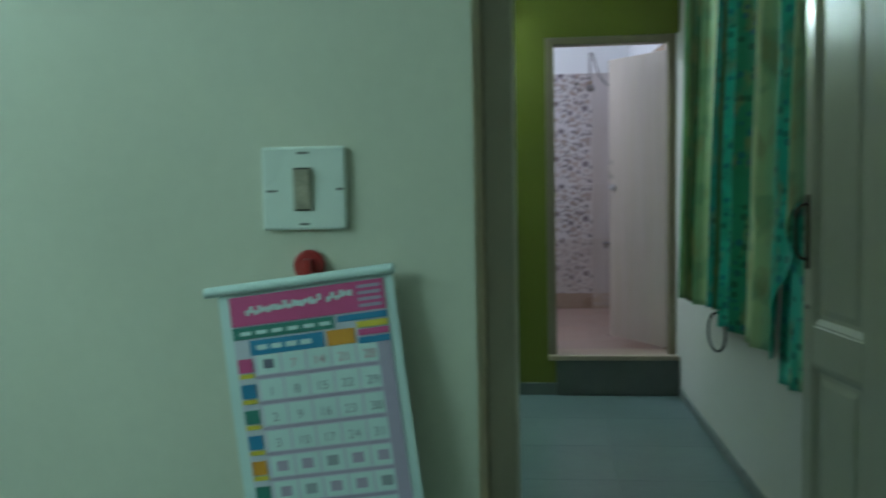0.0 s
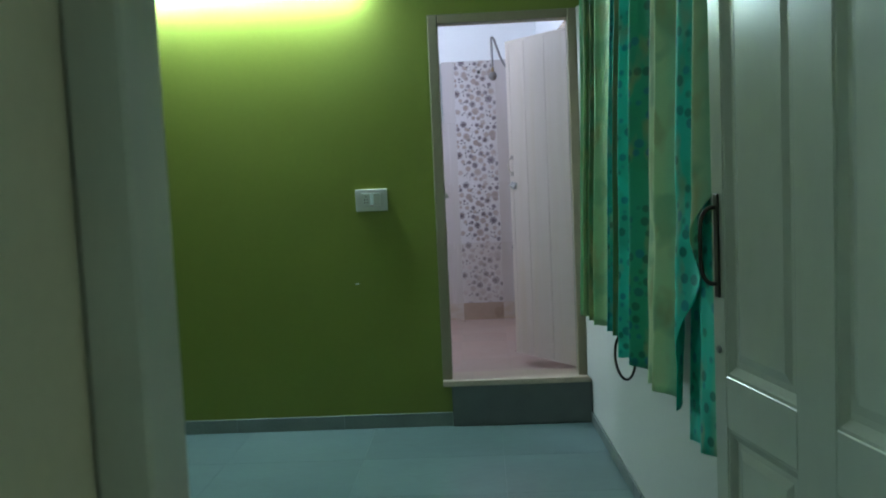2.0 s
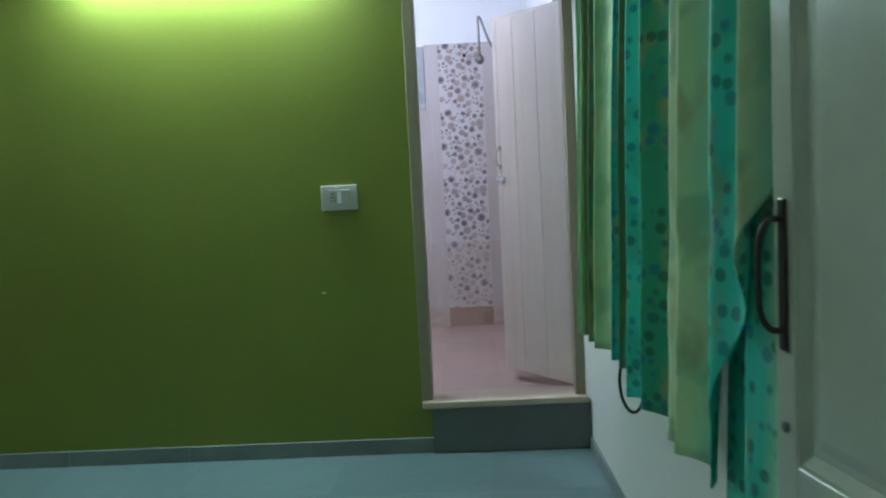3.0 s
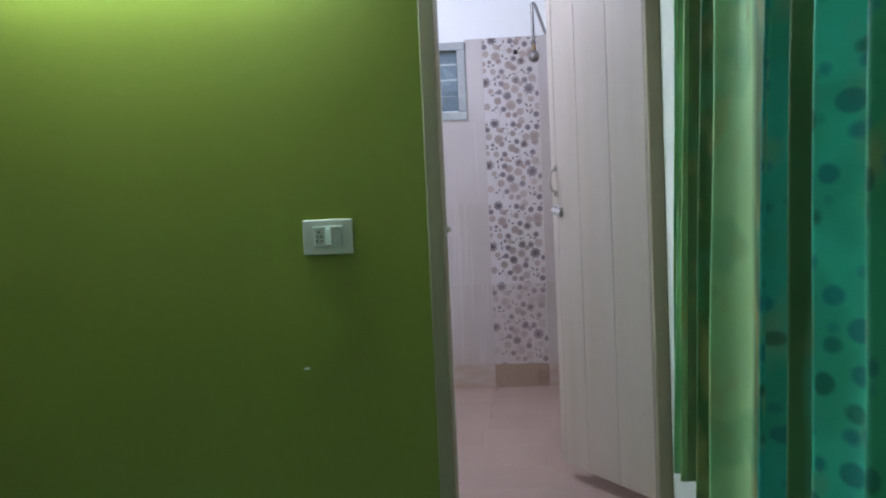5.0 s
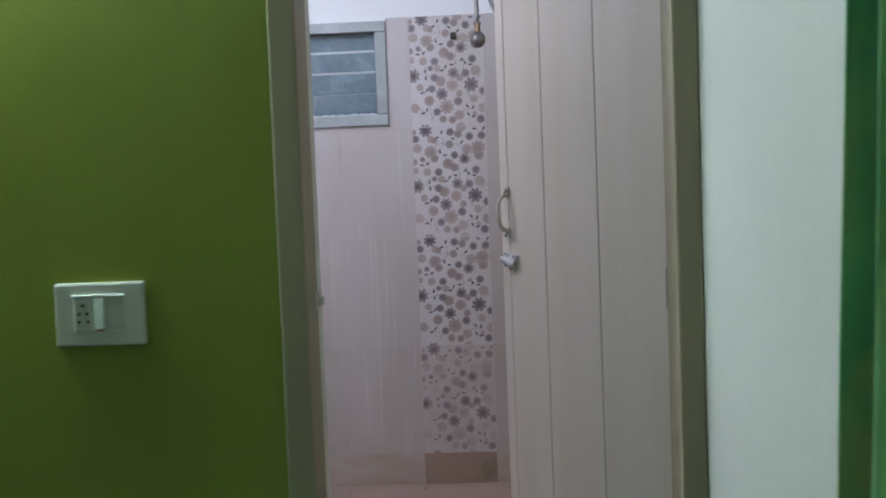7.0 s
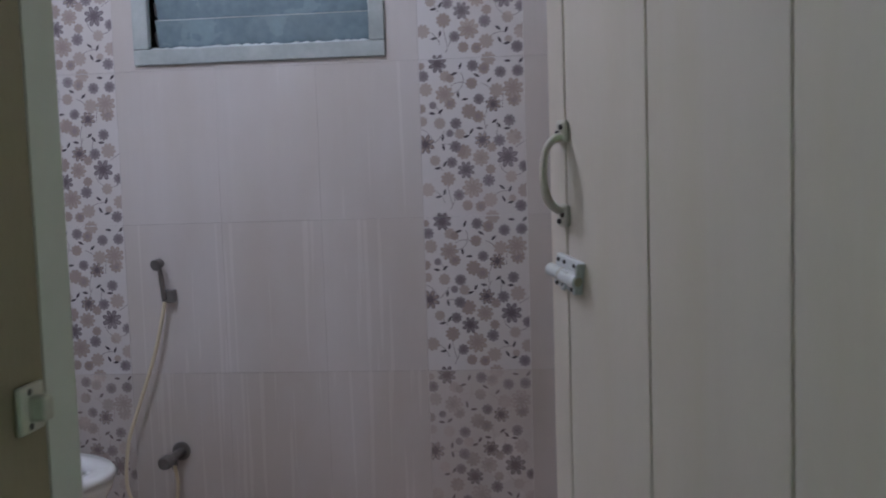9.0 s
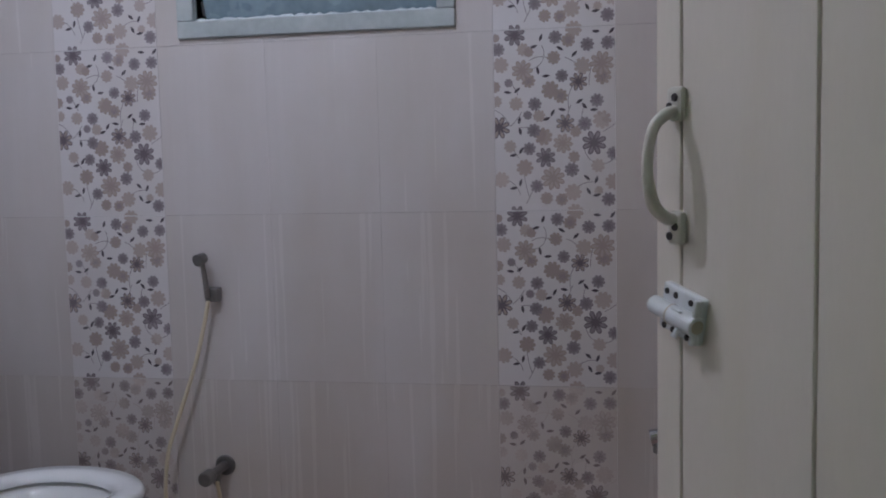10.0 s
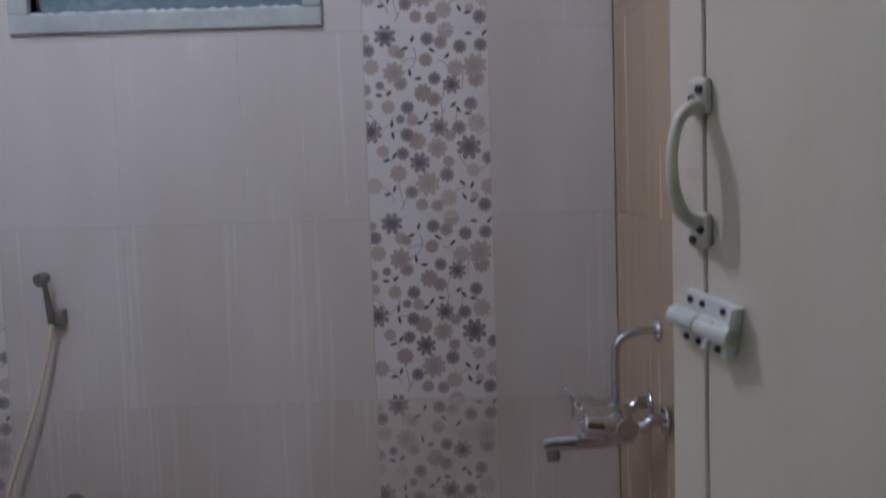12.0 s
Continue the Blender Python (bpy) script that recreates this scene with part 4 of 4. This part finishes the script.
sh = thing("shower", pose(BX1 + 0.006, 2.10, 2.068), "grey ball-jointed shower head on a bent pipe", "shower")
part("flange", cyl(0.028, (0, 0, 0), (-0.008, 0, 0), 20, bevel=0.002), M_CHROME, sh)
part("arm", sweep(smooth_line([(-0.002, 0, 0), (-0.10, 0, 0.005), (-0.20, 0, 0.04), (-0.265, 0, 0.12), (-0.305, 0, 0.23), (-0.325, 0, 0.29), (-0.338, 0, 0.30), (-0.343, 0, 0.285), (-0.343, 0, 0.22), (-0.341, 0, 0.09)], 7), 0.0085, 12), M_STEEL_DULL, sh, smooth=True)
part("joint", cyl(0.010, (-0.341, 0, 0.080), (-0.341, 0, 0.046), 16, r2=0.012, bevel=0.002), M_BRASS, sh, "tarnished brass joint")
part("head", ball(0.031, (-0.341, 0, 0.016), (1, 1, 1.1)), M_STEEL_DULL, sh, smooth=True)

tagged(link("pipe_plug", box(-0.541, BY1 - 0.018, 2.128, -0.517, BY1 + 0.004, 2.153, 0.003, 2), M_SCREW), "dark square plug in a capped pipe end", "pipe plug")


# ---------------------------------------------------------------- toilet
def toilet():
    t = thing("toilet", pose(-1.975, 1.79, BZ) @ Matrix.Diagonal((1, 1, 1.09, 1)), "white ceramic toilet with seat, against the tiled wall", "toilet")
    def oval(cx, a, b, z, n=32):
        pts = []
        for k in range(n):
            th = 2 * math.pi * k / n
            c, s_ = math.cos(th), math.sin(th)
            ax = a * (1.12 if c > 0 else 0.88)
            pts.append((cx + ax * c, b * s_, z))
        return pts
    bowl = loft([oval(0.17, 0.13, 0.10, 0.0), oval(0.17, 0.125, 0.095, 0.04), oval(0.17, 0.10, 0.08, 0.12), oval(0.20, 0.15, 0.12, 0.24), oval(0.215, 0.205, 0.165, 0.345),
                 oval(0.22, 0.222, 0.182, 0.385), oval(0.22, 0.222, 0.182, 0.40), oval(0.22, 0.165, 0.128, 0.40), oval(0.21, 0.145, 0.11, 0.33), oval(0.17, 0.08, 0.06, 0.22)])
    part("bowl", bowl, M_CERAMIC, t, smooth=True)
    seat = loft([oval(0.22, 0.226, 0.186, 0.404), oval(0.22, 0.230, 0.190, 0.413), oval(0.22, 0.222, 0.182, 0.424), oval(0.22, 0.185, 0.145, 0.425), oval(0.22, 0.162, 0.122, 0.416), oval(0.22, 0.160, 0.120, 0.404)],
                cap_first=False, cap_last=False)
    part("seat", seat, M_SEAT, t, "white plastic toilet seat", smooth=True)
    part("pedestal", box(-0.12, -0.10, 0, 0.12, 0.10, 0.36, 0.03, 3), M_CERAMIC, t)
    part("tank", box(-0.295, -0.20, 0.38, -0.115, 0.20, 0.74, 0.025, 3), M_CERAMIC, t)
    part("tank_lid", box(-0.30, -0.21, 0.742, -0.105, 0.21, 0.775, 0.012, 2), M_CERAMIC, t)
    part("flush_button", cyl(0.022, (-0.20, 0, 0.774), (-0.20, 0, 0.783), 18, bevel=0.002), M_CHROME, t)
    return t


toilet()


# ---------------------------------------------------------------- skirtings
def skirting(name, m, length, label, h=0.077, t=0.012, piece=0.62):
    base = tagged(link(name, box(0, -t + 0.003, 0, length, 0, h - 0.003), M_JOINT), label, "skirting", kind="structure")
    base.matrix_basis = m
    n = max(1, round(length / piece))
    w = length / n
    me = None
    for k in range(n):
        if me is None:
            ob = link("skirting_stone", box(0.001, -t, 0, w - 0.001, 0.0, h, 0.0025), M_SKIRT, base)
            me = ob.data
        else:
            ob = new("skirting_stone", me)
            ob.parent = base
        ob.matrix_basis = pose(w * k, 0, 0)


skirting("baseboard_green", pose(LEFT, 0, 0), -0.753 - LEFT, "dark grey stone skirting along the green wall")
slope = math.degrees(math.atan2(-BACK, side_x(0) - side_x(BACK)))
skirting("baseboard_right", pose(side_x(-0.035) - 0.001, -0.035, 0, 0, 0, slope + 180), 4.10, "grey stone skirting along the white wall", h=0.06)
skirting("baseboard_left", pose(LEFT, BACK, 0, 0, 0, 90), -BACK - 0.02, "grey stone skirting along the white wall")


# ---------------------------------------------------------------- floor slabs
def slabs(parent_name, x0, x1, y0, y1, z, w, d, material, name, joint=0.0006, thick=0.012):
    parent = bpy.data.objects[parent_name]
    me = None
    for i in range(math.ceil((x1 - x0) / w)):
        for j in range(math.ceil((y1 - y0) / d)):
            if me is None:
                ob = link(name, box(joint, joint, -thick, w - joint, d - joint, 0, 0.0005), material, parent)
                me = ob.data
            else:
                ob = new(name, me)
                ob.parent = parent
            ob.matrix_basis = pose(x0 + i * w, y0 + j * d, z)


slabs("floor", LEFT - 0.1, 0.3, -8.2, -0.02, 0.0, 0.69, 0.545, M_MARBLE, "slab")
slabs("floor_bath", BX0, BX1 - 0.01, BY0 + 0.03, BY1 - 0.03, BZ, 0.3145, 0.3, M_BFLOOR, "tile", 0.0004, 0.008)


# ---------------------------------------------------------------- wall tiles of the bathroom
TW, TH, TZ = 0.315, 0.472, 2.229      # width, height, top of the top row
# the decor print: place across and up the tile and size, all in hundredths of the tile's width or height
OUTLINED = ((18, 97, 9.0, 1), (4, 46.5, 9.4, 1), (82.5, 37, 10.2, 1), (59, 48, 7.8, 1), (42.5, 29.5, 8.4, 1), (70, 70.5, 7.6, 1), (89, 80, 10.0, 0), (24, 77.5, 9.0, 0), (48.5, 18, 10.0, 0), (57, 37, 8.2, 0))
GREY = ((4, 89.5, 5.8), (51.5, 95, 5.8), (77.5, 90.5, 5.8), (94, 91, 5.8), (56.5, 74, 5.5), (12.5, 71, 3.8), (34, 59, 5.8), (85, 60, 5.8), (28, 53, 3.9), (75, 47.5, 6.0), (29, 34.5, 5.6), (64, 22.5, 6.2), (98, 31, 5.6),
        (94, 5.8, 6.0), (35, 13.6, 5.6), (33, 44.5, 5.9))
BEIGE = ((2, 95.8, 3.8), (25, 89, 5.6), (6, 81, 6.8), (50, 84, 5.8), (73.5, 79, 7.2), (66.5, 99, 7.0), (1, 69, 5.0), (2, 61, 5.0), (18.5, 59.5, 5.9), (47, 66.5, 7.6), (37.5, 52.4, 5.4), (89, 49.5, 7.7), (41, 41, 7.6),
         (13, 36, 5.4), (85.5, 24.4, 5.8), (25, 24, 7.2), (86, 10.7, 3.9), (98, 15.5, 7.0), (43, 6.8, 5.4), (65, 10, 7.2), (5, 17.5, 7.0))
MAUVE = ((29.5, 87.5, 4.4), (62, 93, 5.8), (29, 71.8, 6.0), (90, 73.2, 7.2), (55.5, 63, 6.2), (67.5, 43.5, 5.0), (66, 29.5, 5.0), (55.5, 6, 5.4))
LEAVES = ((38.5, 93, 70), (37, 91, 195), (58, 87.8, 150), (64.5, 84, 45), (37.5, 75, 100), (40, 74, 5), (15, 65.5, 170), (17, 65.5, 40), (68, 58.5, 35), (60, 55.2, 170), (77, 55.5, 130), (79, 55, 0), (47, 52, 60), (47, 51.5, 200),
          (20.5, 48, 80), (21, 46.5, 280), (19, 31.5, 190), (20.5, 31.5, 60), (79, 16.5, 140), (83, 14.5, 70), (19, 13.2, 190), (20.5, 13.5, 75), (79.5, 8.5, 120), (81, 7.8, 10), (88, 97, 175), (95, 95.5, 50))
STEMS = ((30, 83, 30, -0.12, 12), (59, 84, -20, -0.10, 10), (40, 91, -60, -0.16, 13), (75, 37, 260, 0.14, 18), (20, 46, 10, -0.08, 8), (12, 48, 110, 0.10, 9), (13, 47, 40, 0.05, 8), (62, 56, 100, -0.08, 12), (64, 58, 240, 0.10, 6),
         (8, 18, -20, -0.10, 10), (24, 23, 275, 0.02, 12), (26, 4, 60, 0.02, 8), (67, 12, 40, -0.10, 9), (75, 58, 250, 0.05, 10), (14, 71, -50, -0.06, 6), (14, 36, -60, 0.02, 6), (82, 81, 250, 0.04, 10), (90, 43, 30, 0.02, 8))


def printed(bm, pts, mi, y):
    """A flat printed shape, trimmed to the tile's edges."""
    for axis, sign, lim in ((0, 1, 0.0015), (0, -1, -(TW - 0.0015)), (1, 1, 0.0015), (1, -1, -(TH - 0.0015))):
        kept = []
        for a, b in zip(pts, pts[1:] + pts[:1]):
            da, db = sign * a[axis] - lim, sign * b[axis] - lim
            if da >= 0:
                kept.append(a)
            if da * db < 0:
                t = da / (da - db)
                kept.append((a[0] + t * (b[0] - a[0]), a[1] + t * (b[1] - a[1])))
        pts = kept
        if len(pts) < 3:
            return
    f = bm.faces.new([bm.verts.new((x, y, z)) for x, z in pts])
    f.material_index = mi


def flower(bm, cx, cz, r, mi, y, petals=8, deep=0.2, ph=0.0):
    """A disc with rounded lobes."""
    n = petals * 6
    ring = []
    for k in range(n):
        a = 2 * math.pi * k / n
        rr = r * (1 - deep + deep * abs(math.cos(petals * a / 2)) ** 0.55)
        ring.append((cx + rr * math.cos(a + ph), cz + rr * math.sin(a + ph)))
    printed(bm, ring, mi, y)


def veins(bm, cx, cz, r, mi, y, petals, ph):
    """Thin strokes from the middle of a flower to its lobes."""
    for k in range(petals):
        petal(bm, cx, cz, 2 * math.pi * k / petals + ph, r * 0.72, 0.0009, mi, y)


def petal(bm, cx, cz, ang, length, wide, mi, y, blunt=False):
    ca, sa = math.cos(ang), math.sin(ang)
    half = ((0.25, 0.55), (0.55, 0.95), (0.75, 1.0), (0.92, 0.72), (1.0, 0.28)) if blunt else ((0.2, 0.6), (0.45, 1.0), (0.7, 0.8), (0.9, 0.35))
    side = [(0, 0)] + list(half) + ([] if blunt else [(1, 0)]) + [(p, -q) for p, q in reversed(half)]
    pts = []
    for p, q in side:
        pts.append((cx + ca * length * p - sa * wide * q, cz + sa * length * p + ca * wide * q))
    printed(bm, pts, mi, y)


def floral_mesh(inks):
    """One decor tile: a white glazed body with flowers, leaves and stems printed on its face."""
    bm = box(0.0004, 0.0, 0.0004, TW - 0.0004, 0.008, TH - 0.0004)
    cw, ch = TW / 100, TH / 100
    for i, (u, v, ang, curl, n) in enumerate(STEMS):
        x, z, a = u * cw, v * ch, radians(ang)
        for k in range(n):
            x2, z2 = x + math.cos(a) * 0.0062, z + math.sin(a) * 0.0062
            nx, nz = -math.sin(a) * 0.0009, math.cos(a) * 0.0009
            printed(bm, [(x + nx, z + nz), (x2 + nx, z2 + nz), (x2 - nx, z2 - nz), (x - nx, z - nz)], 6, -0.00012)
            x, z, a = x2, z2, a + curl
    def runs(rows):
        """The print runs on from tile to tile: what crosses the top or bottom edge shows on both."""
        for i, row in enumerate(rows):
            for v in {row[1], row[1] - 100 if row[1] > 92 else row[1], row[1] + 100 if row[1] < 8 else row[1]}:
                yield i, row[0], v, *row[2:]

    for kind, rows, y0 in ((4, BEIGE, -0.0002), (3, MAUVE, -0.0005), (2, GREY, -0.0007)):
        for i, u, v, r in runs(rows):
            ph = 0.37 * i % 0.7
            flower(bm, u * cw, v * ch, r * cw, 4 if kind == 4 and i % 3 else (3 if kind == 4 else kind), y0 - 0.00001 * i, 9 if r > 5 else 8, 0.30, ph)
            if r > 5 and kind != 4:
                veins(bm, u * cw, v * ch, r * cw, 1 if kind == 2 else 2, y0 - 0.0001 - 0.00001 * i, 9, ph)
    for i, u, v, r, dark in runs(OUTLINED):
        x, z, y, rr = u * cw, v * ch, -0.0010 - 0.00001 * i, r * cw
        n, ph = (8, math.pi / 8) if dark else (9, 0.3 * i)
        flower(bm, x, z, rr * 0.5, 2 if dark else 4, y, n, 0.2, ph)
        for k in range(n):
            a = 2 * math.pi * k / n + ph
            petal(bm, x, z, a, rr, rr * 0.22, 1 if dark else 3, y - 0.0001, True)
            petal(bm, x + 0.28 * rr * math.cos(a), z + 0.28 * rr * math.sin(a), a, rr * 0.63, rr * 0.125, 3 if dark and i % 2 else (2 if dark else 4), y - 0.0002, True)
    for i, u, v, ang in runs(LEAVES):
        petal(bm, u * cw, v * ch, radians(ang), 0.0215, 0.0041, 5, -0.0018)
    me = bpy.data.meshes.new("tile_floral")
    bm.to_mesh(me)
    bm.free()
    for m in inks:
        me.materials.append(m)
    return me


def plain_mesh(w, h, material, bevel=0.0005):
    bm = box(0.0001, 0.0, 0.0002, w - 0.0001, 0.008, h - 0.0002, bevel)
    me = bpy.data.meshes.new("tile")
    bm.to_mesh(me)
    bm.free()
    me.materials.append(material)
    return me


FLORAL = floral_mesh((M_FL_BASE, M_FL_DARK, M_FL_GREY, M_FL_BEIGE, M_FL_PALE, M_FL_LEAF, M_FL_STEM))
FLORAL_WORN = floral_mesh((M_FL_SCALE_DIM, M_WORN_DARK, M_WORN_GREY, M_WORN_BEIGE, M_WORN_PALE, M_WORN_DARK, M_WORN_PALE))
PLAIN = plain_mesh(TW, TH, M_TILE)
# Dimmer tiles for the third and fourth rows from the top.
FILMED_DIM = plain_mesh(TW, TH, M_TILE_FILM_DIM)
GRIMY_DIM = plain_mesh(TW, TH, M_TILE_GRIME_DIM)

# grout beds a little behind the tile faces
def tile_back():
    parent = bpy.data.objects["wall_bath_back"]
    x_right = -0.405 + TW
    rows = [(TZ - TH * (k + 1), TZ - TH * k) for k in range(5)]
    for c in range(7):
        x1 = x_right - TW * c
        x0 = x1 - TW
        for j, (z0, z1) in enumerate(rows):
            zb = max(z0, BZ)
            # pieces round the window
            spans = [(x0, x1, zb, z1)]
            if x1 > FX0 + 0.01 and x0 < FX1 - 0.01 and z1 > FZ0 + 0.01:
                spans = []
                if x0 < FX0:
                    spans.append((x0, FX0, zb, z1))
                if x1 > FX1:
                    spans.append((FX1, x1, zb, z1))
                if z0 < FZ0:
                    spans.append((max(x0, FX0), min(x1, FX1), zb, FZ0))
            for a, b, p, q in spans:
                if b - a < 0.01 or q - p < 0.005:
                    continue
                whole = b - a > TW - 0.001 and q - p > TH - 0.001
                if c in (1, 5) and whole:
                    ob = new("tile", FLORAL_WORN if j == 3 else FLORAL)
                elif whole:
                    ob = new("tile", GRIMY_DIM if j == 3 else FILMED_DIM if j == 2 else PLAIN)
                else:
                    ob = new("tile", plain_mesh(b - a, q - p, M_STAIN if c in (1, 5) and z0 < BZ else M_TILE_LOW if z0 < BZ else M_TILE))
                ob.parent = parent
                ob.matrix_basis = pose(a, BY1, p)


tile_back()


def tile_side(parent_name, x, far, face, material):
    parent = bpy.data.objects[parent_name]
    whole = plain_mesh(TW, TH, material)
    ang = 90 if face < 0 else -90
    for k in range(7):
        for j in range(5):
            z0 = TZ - TH * (j + 1)
            y1 = far - TW * k
            y0 = max(y1 - TW, far - BY1 + BY0 + 0.012)
            if y1 - y0 < 0.02:
                continue
            zb = max(z0, BZ)
            me = whole if y1 - y0 > TW - 0.001 and zb == z0 else plain_mesh(y1 - y0, TZ - TH * j - zb, material)
            ob = new("tile", me)
            ob.parent = parent
            # the face looks along -y of the mesh, turned towards the room
            ob.matrix_basis = pose(x, y1 if face > 0 else y0, zb, 0, 0, 90) if face < 0 else pose(x, y1, zb, 0, 0, -90)


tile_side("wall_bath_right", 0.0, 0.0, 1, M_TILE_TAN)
tile_side("wall_bath_left", BX0, BY1, -1, M_TILE)
